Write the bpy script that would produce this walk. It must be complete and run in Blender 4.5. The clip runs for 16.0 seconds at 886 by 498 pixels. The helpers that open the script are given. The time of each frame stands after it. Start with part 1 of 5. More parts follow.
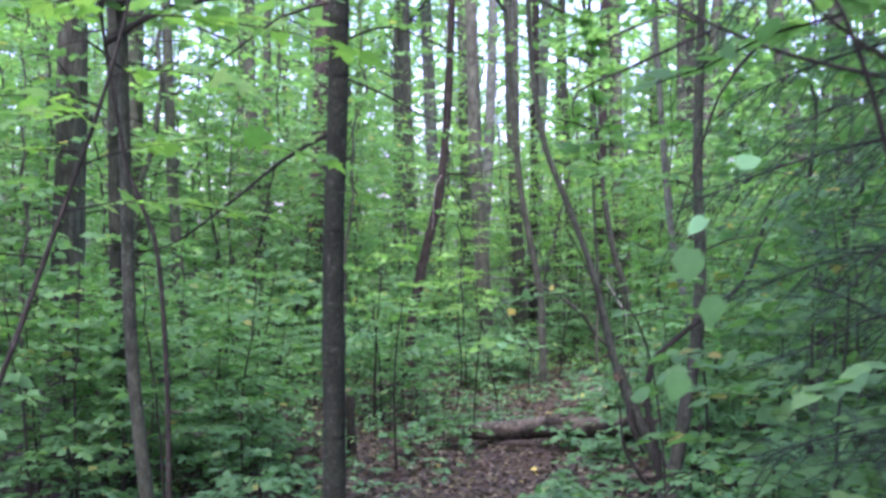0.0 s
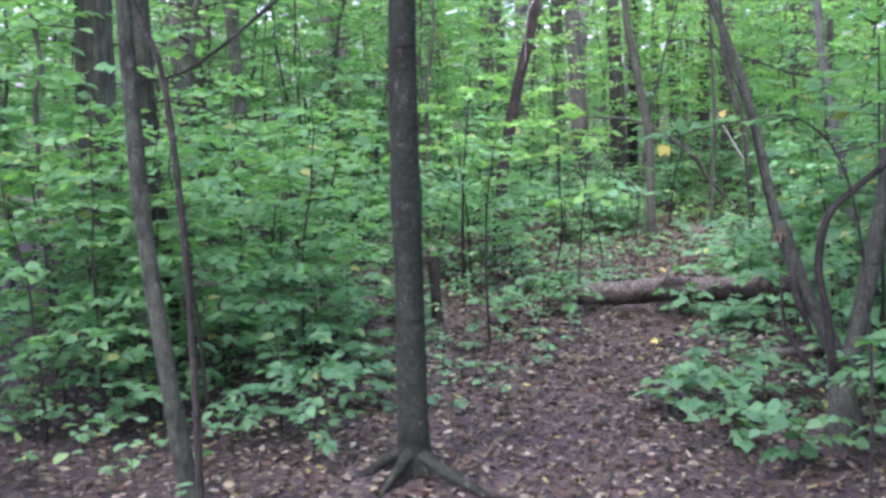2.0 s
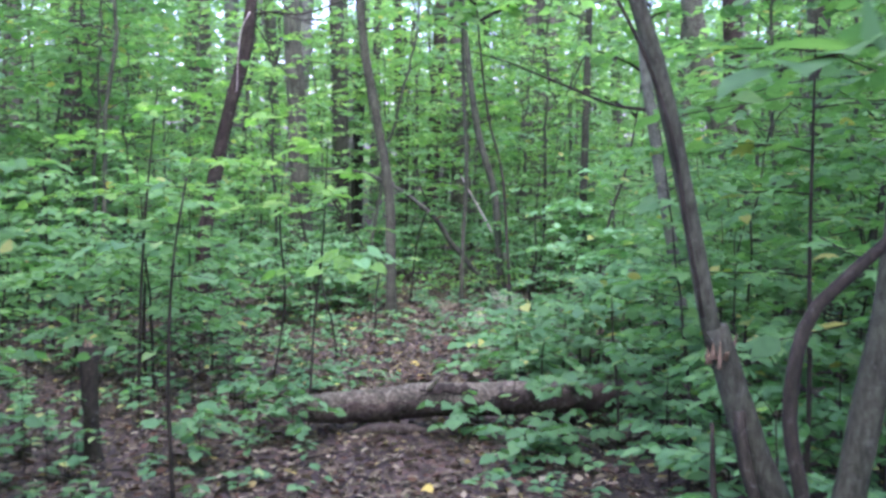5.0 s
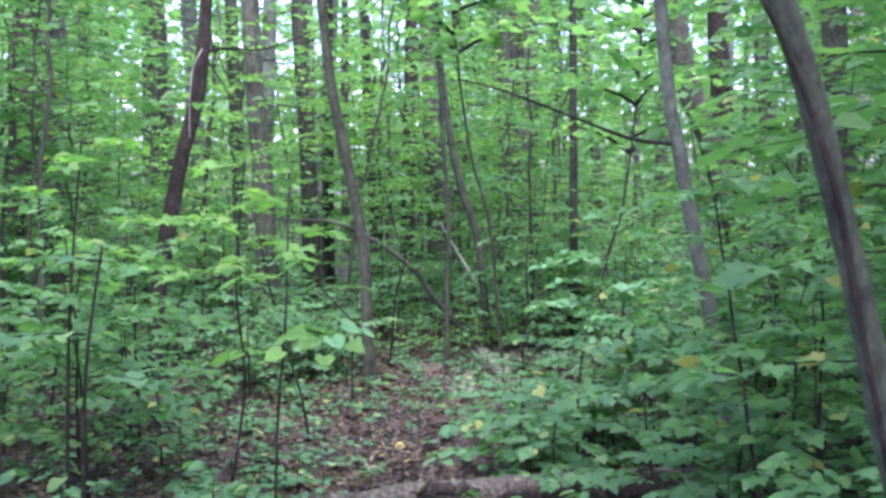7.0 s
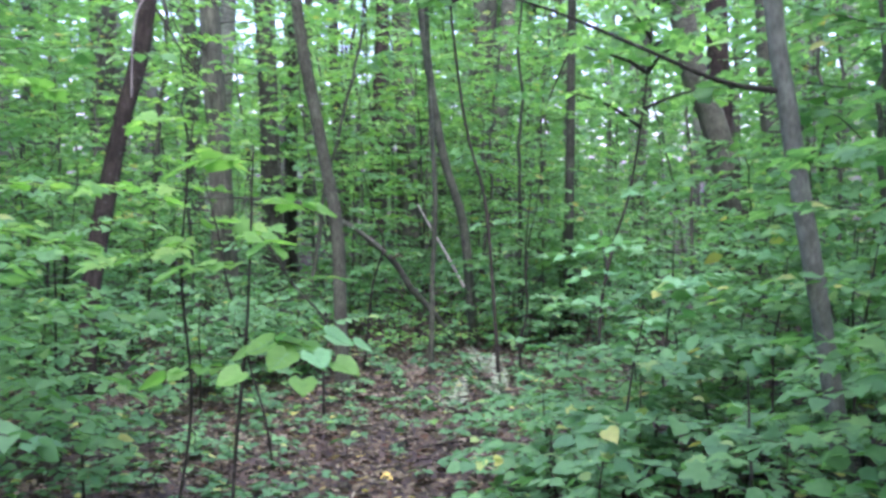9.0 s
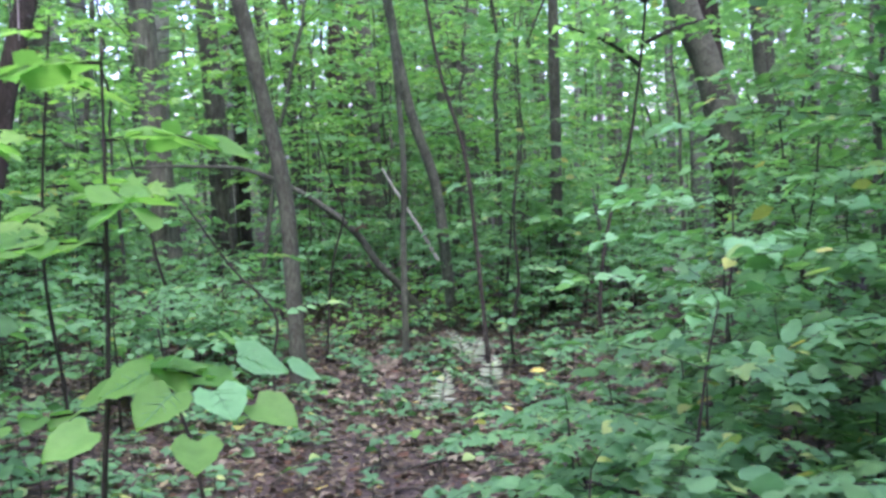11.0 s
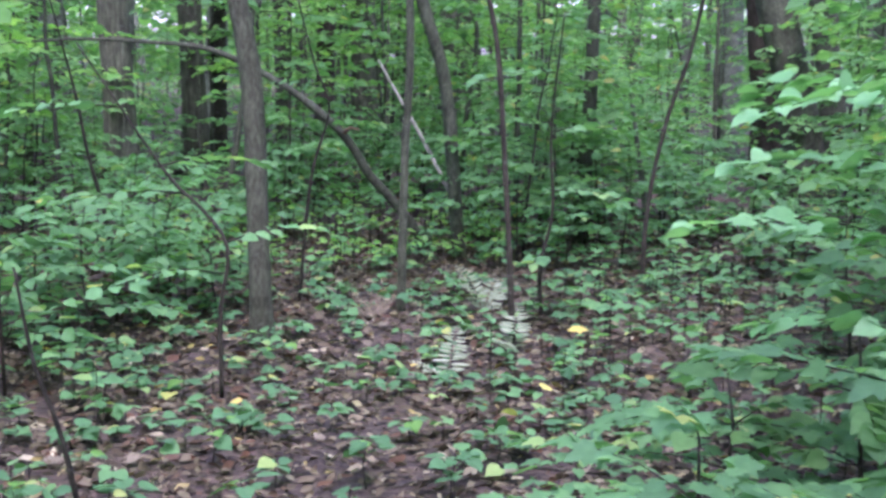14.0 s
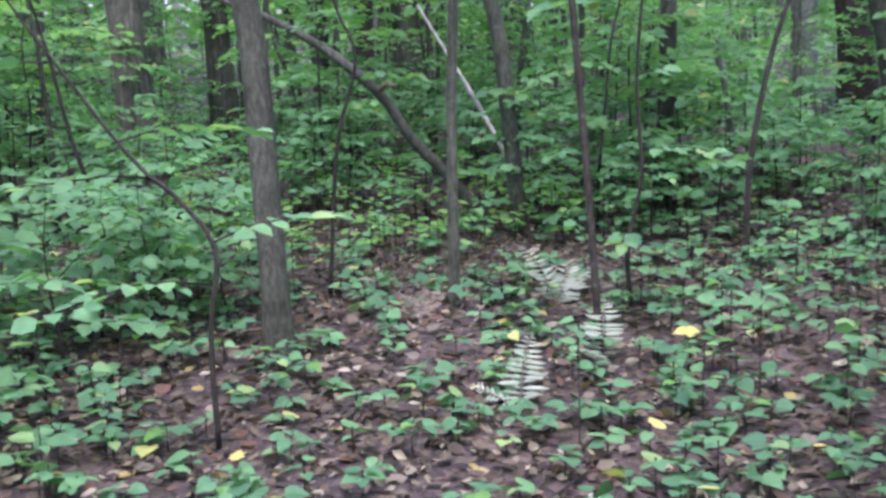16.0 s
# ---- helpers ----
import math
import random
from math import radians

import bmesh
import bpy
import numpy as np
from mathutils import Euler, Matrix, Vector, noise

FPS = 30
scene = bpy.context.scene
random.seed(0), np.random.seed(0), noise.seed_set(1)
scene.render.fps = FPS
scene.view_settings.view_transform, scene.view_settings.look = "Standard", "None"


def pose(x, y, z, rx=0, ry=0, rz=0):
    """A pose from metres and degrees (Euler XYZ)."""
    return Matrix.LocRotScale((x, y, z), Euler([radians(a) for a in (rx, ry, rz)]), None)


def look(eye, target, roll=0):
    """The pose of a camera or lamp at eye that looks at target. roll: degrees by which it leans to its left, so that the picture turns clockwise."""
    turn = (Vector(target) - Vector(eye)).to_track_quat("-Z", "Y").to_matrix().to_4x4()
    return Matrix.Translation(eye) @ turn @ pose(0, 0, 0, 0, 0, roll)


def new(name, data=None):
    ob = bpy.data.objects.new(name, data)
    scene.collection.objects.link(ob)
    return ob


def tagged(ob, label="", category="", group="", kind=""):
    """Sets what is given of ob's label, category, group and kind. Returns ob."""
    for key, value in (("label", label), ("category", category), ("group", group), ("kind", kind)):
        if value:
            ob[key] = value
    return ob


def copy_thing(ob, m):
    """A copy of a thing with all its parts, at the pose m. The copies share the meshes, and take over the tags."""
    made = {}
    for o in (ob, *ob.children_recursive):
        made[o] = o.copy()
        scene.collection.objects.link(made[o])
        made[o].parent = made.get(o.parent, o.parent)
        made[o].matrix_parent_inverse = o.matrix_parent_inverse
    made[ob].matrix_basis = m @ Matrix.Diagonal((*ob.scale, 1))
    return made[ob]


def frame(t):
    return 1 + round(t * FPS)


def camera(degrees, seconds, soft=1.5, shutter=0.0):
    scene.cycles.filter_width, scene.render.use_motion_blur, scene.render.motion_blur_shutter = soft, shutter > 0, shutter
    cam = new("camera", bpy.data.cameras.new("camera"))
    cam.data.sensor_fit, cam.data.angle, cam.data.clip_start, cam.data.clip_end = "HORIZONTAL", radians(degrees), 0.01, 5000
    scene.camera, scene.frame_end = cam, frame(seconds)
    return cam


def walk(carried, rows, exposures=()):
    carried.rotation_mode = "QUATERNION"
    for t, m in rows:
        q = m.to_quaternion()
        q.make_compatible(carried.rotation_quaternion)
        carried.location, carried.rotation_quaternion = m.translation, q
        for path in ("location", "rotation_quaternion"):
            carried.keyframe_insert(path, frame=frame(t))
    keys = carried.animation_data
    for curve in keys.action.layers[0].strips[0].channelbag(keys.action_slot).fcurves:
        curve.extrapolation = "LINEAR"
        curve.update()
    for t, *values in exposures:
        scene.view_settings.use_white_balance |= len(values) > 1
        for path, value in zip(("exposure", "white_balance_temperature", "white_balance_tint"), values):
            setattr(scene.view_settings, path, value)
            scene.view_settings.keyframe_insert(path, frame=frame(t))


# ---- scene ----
cam = camera(42.1, 16.0, soft=3.0, shutter=0.5)
METRES, EYE, TILT, LEAN, TURN = 12.0, 1.93, 0.0, 0.0, 0.0
ROWS = [
    (0.0, 0.0, 0.0, 0.0, 0.0, 0.0, -0.0),
    (0.5, -0.0029, 0.0377, 0.0004, 0.89, -2.04, 1.18),
    (1.0, -0.0009, 0.0752, -0.0022, 3.48, -3.87, 2.35),
    (1.5, -0.0017, 0.1081, -0.0094, 4.35, -5.56, 1.28),
    (2.0, -0.0074, 0.1417, -0.0088, 4.28, -7.61, 1.26),
    (2.5, -0.0058, 0.1877, -0.0105, 5.01, -6.44, 1.98),
    (3.0, -0.0067, 0.2247, -0.0177, 3.39, -5.08, -0.79),
    (3.5, -0.0104, 0.2667, -0.018, -2.43, -5.95, -0.55),
    (4.0, -0.009, 0.3082, -0.0192, -3.7, -4.92, -2.68),
    (4.5, -0.0106, 0.35, -0.0234, -6.3, -4.92, -2.16),
    (5.0, -0.0088, 0.3868, -0.0273, -9.96, -4.5, -1.08),
    (7.5, 0.0046, 0.513, -0.0234, -11.44, -2.29, 0.82),
    (8.0, 0.0066, 0.5476, -0.026, -10.47, -2.53, 2.09),
    (8.5, 0.0082, 0.5796, -0.0295, -10.37, -2.08, -0.8),
    (9.0, 0.0087, 0.6098, -0.031, -13.44, -3.02, -0.15),
    (11.5, 0.0401, 0.7638, -0.0419, -15.71, -5.29, 2.27),
    (12.0, 0.0447, 0.7901, -0.0425, -16.6, -7.56, 2.0),
    (12.5, 0.0555, 0.8198, -0.0448, -16.12, -7.02, 1.64),
    (13.0, 0.0605, 0.8413, -0.048, -14.8, -7.99, 1.03),
    (13.5, 0.0603, 0.8671, -0.0494, -15.57, -8.26, -1.56),
    (14.0, 0.0633, 0.8829, -0.0522, -15.65, -8.84, -0.98),
    (14.5, 0.0779, 0.9097, -0.055, -12.47, -9.75, 1.27),
    (15.0, 0.0843, 0.9266, -0.054, -11.38, -10.16, 1.37),
    (15.5, 0.0836, 0.9558, -0.0566, -13.19, -10.32, 0.01),
    (16.0, 0.0885, 0.9813, -0.0604, -13.41, -10.84, 1.83),
]
walk(cam, [(t, pose(0, 0, EYE, TILT, LEAN, TURN) @ pose(METRES * x, METRES * y, METRES * z, 90 + pitch, roll, yaw)) for t, x, y, z, yaw, pitch, roll in ROWS],
     exposures=[(0.0, 2.74, 5550, 59), (2.0, 3.09, 5480, 59), (3.5, 3.06, 5460, 59), (5.0, 2.98, 5430, 57), (9.0, 2.84, 5450, 51), (12.0, 2.85, 5430, 52), (14.5, 2.9, 5400, 56), (16.0, 2.92, 5400, 57)])
# world, sun
world = bpy.data.worlds.new("world")
scene.world = world
world.use_nodes = True
sky = world.node_tree.nodes.new("ShaderNodeTexSky")
sky.sky_type, sky.sun_disc = "NISHITA", False
sky.sun_elevation, sky.sun_rotation = radians(60), radians(200)
sky.air_density, sky.dust_density, sky.ozone_density = 1.0, 4.0, 1.0
world.node_tree.links.new(sky.outputs["Color"], world.node_tree.nodes["Background"].inputs["Color"])
world.node_tree.nodes["Background"].inputs["Strength"].default_value = 0.15
sun = new("sun", bpy.data.lights.new("sun", "SUN"))
sun.data.energy, sun.data.angle, sun.data.color = 0.9, radians(60), (1.0, 0.97, 0.92)
sun.matrix_world = look((0, 0, 0), (math.sin(radians(20)) * -0.5, math.cos(radians(20)) * 0.5, -0.866))


# ---- materials ----
def nodes_of(name):
    m = bpy.data.materials.new(name)
    m.use_nodes = True
    nt = m.node_tree
    return m, nt, nt.nodes["Principled BSDF"], nt.nodes["Material Output"]


def node(nt, kind, **inputs):
    n = nt.nodes.new(kind)
    for k, v in inputs.items():
        n.inputs[k].default_value = v
    return n


def ramp(nt, stops):
    r = nt.nodes.new("ShaderNodeValToRGB")
    els = r.color_ramp.elements
    while len(els) < len(stops):
        els.new(0.5)
    for e, (p, c) in zip(els, stops):
        e.position, e.color = p, (*c, 1)
    return r


def leaf_material(name, stops, shine=0.4, rough=0.65, spots=True):
    """Thin leaves: a colour of its own for every leaf, a tone for every plant, light shining through."""
    m, nt, bsdf, out = nodes_of(name)
    L = nt.links.new
    geo = nt.nodes.new("ShaderNodeNewGeometry")
    r = ramp(nt, stops)
    L(geo.outputs["Random Per Island"], r.inputs["Fac"])
    info = nt.nodes.new("ShaderNodeObjectInfo")
    hsv = nt.nodes.new("ShaderNodeHueSaturation")
    val = node(nt, "ShaderNodeMapRange")
    val.inputs["To Min"].default_value, val.inputs["To Max"].default_value = 0.88, 1.12
    L(info.outputs["Random"], val.inputs["Value"])
    L(val.outputs["Result"], hsv.inputs["Value"])
    L(r.outputs["Color"], hsv.inputs["Color"])
    col = hsv.outputs["Color"]
    if spots:
        tex = nt.nodes.new("ShaderNodeTexCoord")
        noise_a = node(nt, "ShaderNodeTexNoise", Scale=38.0, Detail=3.0)
        L(tex.outputs["Object"], noise_a.inputs["Vector"])
        mul = nt.nodes.new("ShaderNodeMix")
        mul.data_type, mul.blend_type = "RGBA", "MULTIPLY"
        mr = ramp(nt, [(0.3, (0.86, 0.88, 0.84)), (0.7, (1.06, 1.05, 1.0))])
        L(noise_a.outputs["Fac"], mr.inputs["Fac"])
        mul.inputs[0].default_value = 1.0
        L(col, mul.inputs[6])
        L(mr.outputs["Color"], mul.inputs[7])
        col = mul.outputs[2]
    L(col, bsdf.inputs["Base Color"])
    bsdf.inputs["Roughness"].default_value = rough
    bsdf.inputs["Specular IOR Level"].default_value = 0.18
    tr = nt.nodes.new("ShaderNodeBsdfTranslucent")
    warm = nt.nodes.new("ShaderNodeMix")
    warm.data_type, warm.blend_type = "RGBA", "MULTIPLY"
    warm.inputs[0].default_value = 1.0
    warm.inputs[7].default_value = (1.3, 1.55, 0.7, 1)
    L(col, warm.inputs[6])
    L(warm.outputs[2], tr.inputs["Color"])
    mix = nt.nodes.new("ShaderNodeMixShader")
    mix.inputs["Fac"].default_value = shine
    L(bsdf.outputs["BSDF"], mix.inputs[1])
    L(tr.outputs["BSDF"], mix.inputs[2])
    L(mix.outputs["Shader"], out.inputs["Surface"])
    return m


def bark_material(name, dark, mid, light, scale=1.0, stretch=0.18, bump=0.5, moss=0.0):
    """Bark with furrows along the stem, pale lichen blotches and, where asked, moss."""
    m, nt, bsdf, out = nodes_of(name)
    L = nt.links.new
    tex = nt.nodes.new("ShaderNodeTexCoord")
    mp = nt.nodes.new("ShaderNodeMapping")
    mp.inputs["Scale"].default_value = (scale, scale, scale * stretch)
    L(tex.outputs["Object"], mp.inputs["Vector"])
    fine = node(nt, "ShaderNodeTexNoise", Scale=60.0, Detail=6.0, Roughness=0.65)
    L(mp.outputs["Vector"], fine.inputs["Vector"])
    blot = node(nt, "ShaderNodeTexNoise", Scale=7.0, Detail=4.0, Roughness=0.6)
    L(tex.outputs["Object"], blot.inputs["Vector"])
    r = ramp(nt, [(0.3, dark), (0.52, mid), (0.75, light)])
    L(fine.outputs["Fac"], r.inputs["Fac"])
    mul = nt.nodes.new("ShaderNodeMix")
    mul.data_type, mul.blend_type = "RGBA", "MULTIPLY"
    mul.inputs[0].default_value = 1.0
    br = ramp(nt, [(0.35, (0.6, 0.6, 0.58)), (0.6, (1.1, 1.1, 1.08))])
    L(blot.outputs["Fac"], br.inputs["Fac"])
    L(r.outputs["Color"], mul.inputs[6])
    L(br.outputs["Color"], mul.inputs[7])
    col = mul.outputs[2]
    lich = node(nt, "ShaderNodeTexNoise", Scale=22.0, Detail=5.0, Roughness=0.7)
    L(tex.outputs["Object"], lich.inputs["Vector"])
    lr = ramp(nt, [(0.58, (0, 0, 0)), (0.75, (0.4, 0.4, 0.4))])
    L(lich.outputs["Fac"], lr.inputs["Fac"])
    lm = nt.nodes.new("ShaderNodeMix")
    lm.data_type = "RGBA"
    L(lr.outputs["Color"], lm.inputs[0])
    L(col, lm.inputs[6])
    lm.inputs[7].default_value = (0.2, 0.22, 0.18, 1) if not moss else (0.07, 0.12, 0.035, 1)
    info = nt.nodes.new("ShaderNodeObjectInfo")
    hsv = nt.nodes.new("ShaderNodeHueSaturation")
    val = node(nt, "ShaderNodeMapRange")
    val.inputs["To Min"].default_value, val.inputs["To Max"].default_value = 0.75, 1.25
    L(info.outputs["Random"], val.inputs["Value"])
    L(val.outputs["Result"], hsv.inputs["Value"])
    L(lm.outputs[2], hsv.inputs["Color"])
    L(hsv.outputs["Color"], bsdf.inputs["Base Color"])
    bsdf.inputs["Roughness"].default_value = 0.9
    bsdf.inputs["Specular IOR Level"].default_value = 0.2
    b = node(nt, "ShaderNodeBump", Strength=bump, Distance=0.012)
    L(fine.outputs["Fac"], b.inputs["Height"])
    L(b.outputs["Normal"], bsdf.inputs["Normal"])
    return m


def soil_material(name):
    """Dark humus under trodden brown leaves."""
    m, nt, bsdf, out = nodes_of(name)
    L = nt.links.new
    tex = nt.nodes.new("ShaderNodeTexCoord")
    cells = node(nt, "ShaderNodeTexVoronoi", Scale=32.0, Randomness=1.0)
    warp = node(nt, "ShaderNodeTexNoise", Scale=9.0, Detail=4.0)
    add = nt.nodes.new("ShaderNodeMix")
    add.data_type, add.blend_type = "RGBA", "ADD"
    add.inputs[0].default_value = 0.12
    L(tex.outputs["Object"], warp.inputs["Vector"])
    L(tex.outputs["Object"], add.inputs[6])
    L(warp.outputs["Color"], add.inputs[7])
    L(add.outputs[2], cells.inputs["Vector"])
    sep = nt.nodes.new("ShaderNodeSeparateColor")
    L(cells.outputs["Color"], sep.inputs["Color"])
    r = ramp(nt, [(0.0, (0.02, 0.015, 0.011)), (0.4, (0.04, 0.031, 0.021)), (0.75, (0.066, 0.05, 0.034)), (1.0, (0.1, 0.08, 0.056))])
    L(sep.outputs["Red"], r.inputs["Fac"])
    big = node(nt, "ShaderNodeTexNoise", Scale=1.1, Detail=5.0, Roughness=0.6)
    L(tex.outputs["Object"], big.inputs["Vector"])
    br = ramp(nt, [(0.35, (0.55, 0.55, 0.55)), (0.65, (1.1, 1.08, 1.05))])
    L(big.outputs["Fac"], br.inputs["Fac"])
    mul = nt.nodes.new("ShaderNodeMix")
    mul.data_type, mul.blend_type = "RGBA", "MULTIPLY"
    mul.inputs[0].default_value = 1.0
    L(r.outputs["Color"], mul.inputs[6])
    L(br.outputs["Color"], mul.inputs[7])
    L(mul.outputs[2], bsdf.inputs["Base Color"])
    bsdf.inputs["Roughness"].default_value = 0.95
    b = node(nt, "ShaderNodeBump", Strength=0.45, Distance=0.02)
    L(cells.outputs["Distance"], b.inputs["Height"])
    L(b.outputs["Normal"], bsdf.inputs["Normal"])
    return m


GREEN = leaf_material("green_leaf", [(0.0, (0.085, 0.205, 0.088)), (0.45, (0.105, 0.25, 0.097)), (0.8, (0.13, 0.29, 0.103)), (0.975, (0.16, 0.32, 0.108)), (0.992, (0.34, 0.33, 0.1))], 0.48)
LOW_GREEN = leaf_material("low_green_leaf", [(0.0, (0.080, 0.198, 0.092)), (0.5, (0.100, 0.245, 0.104)), (0.92, (0.130, 0.285, 0.115)), (0.975, (0.220, 0.350, 0.122)), (1.0, (0.380, 0.390, 0.115))], 0.42)
CANOPY = leaf_material("canopy_leaf", [(0.0, (0.115, 0.245, 0.1)), (0.6, (0.145, 0.31, 0.115)), (1.0, (0.19, 0.36, 0.12))], 0.6, spots=False)
BRIGHT_GREEN = leaf_material("bright_green_leaf", [(0.0, (0.106, 0.270, 0.070)), (0.6, (0.150, 0.333, 0.079)), (1.0, (0.202, 0.378, 0.097))], 0.5, 0.5)
PALE_GREEN = leaf_material("pale_green_leaf", [(0.0, (0.125, 0.315, 0.13)), (0.6, (0.155, 0.36, 0.155)), (1.0, (0.2, 0.41, 0.2))], 0.35, 0.4)
YELLOW = leaf_material("yellow_leaf", [(0.0, (0.46, 0.37, 0.08)), (1.0, (0.56, 0.5, 0.15))], 0.35)
FERN_PALE = leaf_material("bleached_fern", [(0.0, (0.232, 0.294, 0.200)), (1.0, (0.336, 0.403, 0.296))], 0.25)
PALE_LITTER = leaf_material("pale_fallen_leaf", [(0.0, (0.098, 0.080, 0.055)), (0.5, (0.142, 0.125, 0.088)), (1.0, (0.196, 0.180, 0.126))], 0.08, 0.6)
FERN_DEAD = leaf_material("dry_fern", [(0.0, (0.14, 0.12, 0.085)), (1.0, (0.21, 0.185, 0.135))], 0.2)
LITTER = leaf_material("fallen_leaf", [(0.0, (0.025, 0.021, 0.013)), (0.22, (0.065, 0.054, 0.033)), (0.34, (0.100, 0.054, 0.030)), (0.44, (0.074, 0.063, 0.038)), (0.7, (0.118, 0.103, 0.063)), (0.87, (0.174, 0.158, 0.100)), (0.96, (0.314, 0.301, 0.200)), (0.985, (0.244, 0.214, 0.068))], 0.08, 0.6)
BARK = bark_material("grey_brown_bark", (0.027, 0.032, 0.020), (0.064, 0.075, 0.047), (0.112, 0.134, 0.09), 1.0, 0.35, 0.5)
BARK_SMOOTH = bark_material("smooth_olive_bark", (0.013, 0.017, 0.009), (0.024, 0.031, 0.017), (0.045, 0.059, 0.033), 0.8, 0.8, 0.25)
nt = BARK_SMOOTH.node_tree
bands = node(nt, "ShaderNodeTexNoise", Scale=1.0, Detail=3.0, Roughness=0.6)
squash = nt.nodes.new("ShaderNodeMapping")
squash.inputs["Scale"].default_value = (1.5, 1.5, 9.0)
nt.links.new(nt.nodes["Texture Coordinate"].outputs["Object"], squash.inputs["Vector"])
nt.links.new(squash.outputs["Vector"], bands.inputs["Vector"])
shade = ramp(nt, [(0.34, (0.22, 0.22, 0.22)), (0.44, (1, 1, 1))])
nt.links.new(bands.outputs["Fac"], shade.inputs["Fac"])
ringed = nt.nodes.new("ShaderNodeMix")
ringed.data_type, ringed.blend_type = "RGBA", "MULTIPLY"
ringed.inputs[0].default_value = 1.0
nt.links.new(nt.nodes["Hue/Saturation/Value"].outputs["Color"], ringed.inputs[6])
nt.links.new(shade.outputs["Color"], ringed.inputs[7])
nt.links.new(ringed.outputs[2], nt.nodes["Principled BSDF"].inputs["Base Color"])
BARK_PINE = bark_material("furrowed_brown_bark", (0.026, 0.030, 0.020), (0.070, 0.080, 0.051), (0.130, 0.154, 0.104), 0.6, 0.12, 1.0)
BARK_PALE = bark_material("pale_grey_bark", (0.072, 0.086, 0.061), (0.129, 0.153, 0.110), (0.191, 0.227, 0.163), 0.8, 0.5, 0.3)
BARK_RED = bark_material("peeling_red_brown_bark", (0.015, 0.0125, 0.009), (0.036, 0.031, 0.022), (0.066, 0.061, 0.045), 0.9, 0.15, 0.9)
BARK_DARK = bark_material("dark_grey_bark", (0.017, 0.020, 0.012), (0.035, 0.043, 0.025), (0.063, 0.077, 0.048), 0.9, 0.3, 0.6)
TWIG = bark_material("dark_twig", (0.016, 0.015, 0.012), (0.033, 0.032, 0.021), (0.058, 0.057, 0.040), 1.0, 0.4, 0.2)
LOGWOOD = bark_material("weathered_log", (0.037, 0.035, 0.023), (0.114, 0.111, 0.075), (0.274, 0.272, 0.190), 0.8, 0.8, 0.9)
RAW_WOOD = bark_material("torn_wood", (0.1, 0.07, 0.04), (0.17, 0.13, 0.078), (0.27, 0.225, 0.15), 1.0, 0.1, 0.6)
BLEACHED = bark_material("bleached_dead_wood", (0.304, 0.280, 0.240), (0.416, 0.392, 0.344), (0.528, 0.504, 0.456), 1.0, 0.1, 0.3)
SEEDLING_GREEN = leaf_material("seedling_leaf", [(0.0, (0.055, 0.145, 0.068)), (0.5, (0.08, 0.205, 0.085)), (0.92, (0.115, 0.26, 0.1)), (0.975, (0.2, 0.32, 0.105)), (1.0, (0.4, 0.41, 0.12))], 0.28, 0.62)
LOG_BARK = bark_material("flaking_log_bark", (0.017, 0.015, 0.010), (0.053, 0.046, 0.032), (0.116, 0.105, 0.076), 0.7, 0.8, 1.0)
NEEDLE = leaf_material("dark_needle", [(0.0, (0.04, 0.095, 0.055)), (0.6, (0.055, 0.125, 0.066)), (1.0, (0.07, 0.15, 0.075))], 0.3, 0.5)
SOIL = soil_material("leaf_soil")


# ---- mesh helpers ----
class Geo:
    """Gathers vertices and faces of one mesh."""

    def __init__(self):
        self.v, self.f, self.n = [], [], 0

    def add(self, verts, faces):
        self.v.append(np.asarray(verts, dtype=float))
        self.f.append([tuple(i + self.n for i in q) for q in faces] if isinstance(faces, list) else (faces + self.n).tolist())
        self.n += len(verts)
        return self

    def mesh(self, name, material, smooth=True):
        me = bpy.data.meshes.new(name)
        me.from_pydata(np.concatenate(self.v).tolist(), [], [q for fs in self.f for q in fs])
        me.polygons.foreach_set("use_smooth", [smooth] * len(me.polygons))
        me.materials.append(material)
        me.update()
        return me


def part(name, geo, material, parent=None, label="", smooth=True, kind=""):
    """One mesh object under a thing or a part."""
    ob = new(name, geo.mesh(name, material, smooth))
    ob.parent = parent
    return tagged(ob, label, kind=kind)


def thing(name, label, category, group="", at=(0, 0, 0), kind=""):
    ob = tagged(new(name), label, category, group, kind)
    ob.empty_display_size = 0.1
    ob.location = at
    return ob


def curve_points(pts, step=0.25):
    """Catmull-Rom line through a few points."""
    p = [Vector(q) for q in pts]
    p = [p[0] * 2 - p[1]] + p + [p[-1] * 2 - p[-2]]
    out = []
    for a, b, c, d in zip(p, p[1:], p[2:], p[3:]):
        k = max(2, int((c - b).length / step))
        for i in range(k):
            t = i / k
            out.append(0.5 * (2 * b + (c - a) * t + (2 * a - 5 * b + 4 * c - d) * t * t + (3 * b - a - 3 * c + d) * t ** 3))
    out.append(p[-2])
    return np.array([tuple(q) for q in out])


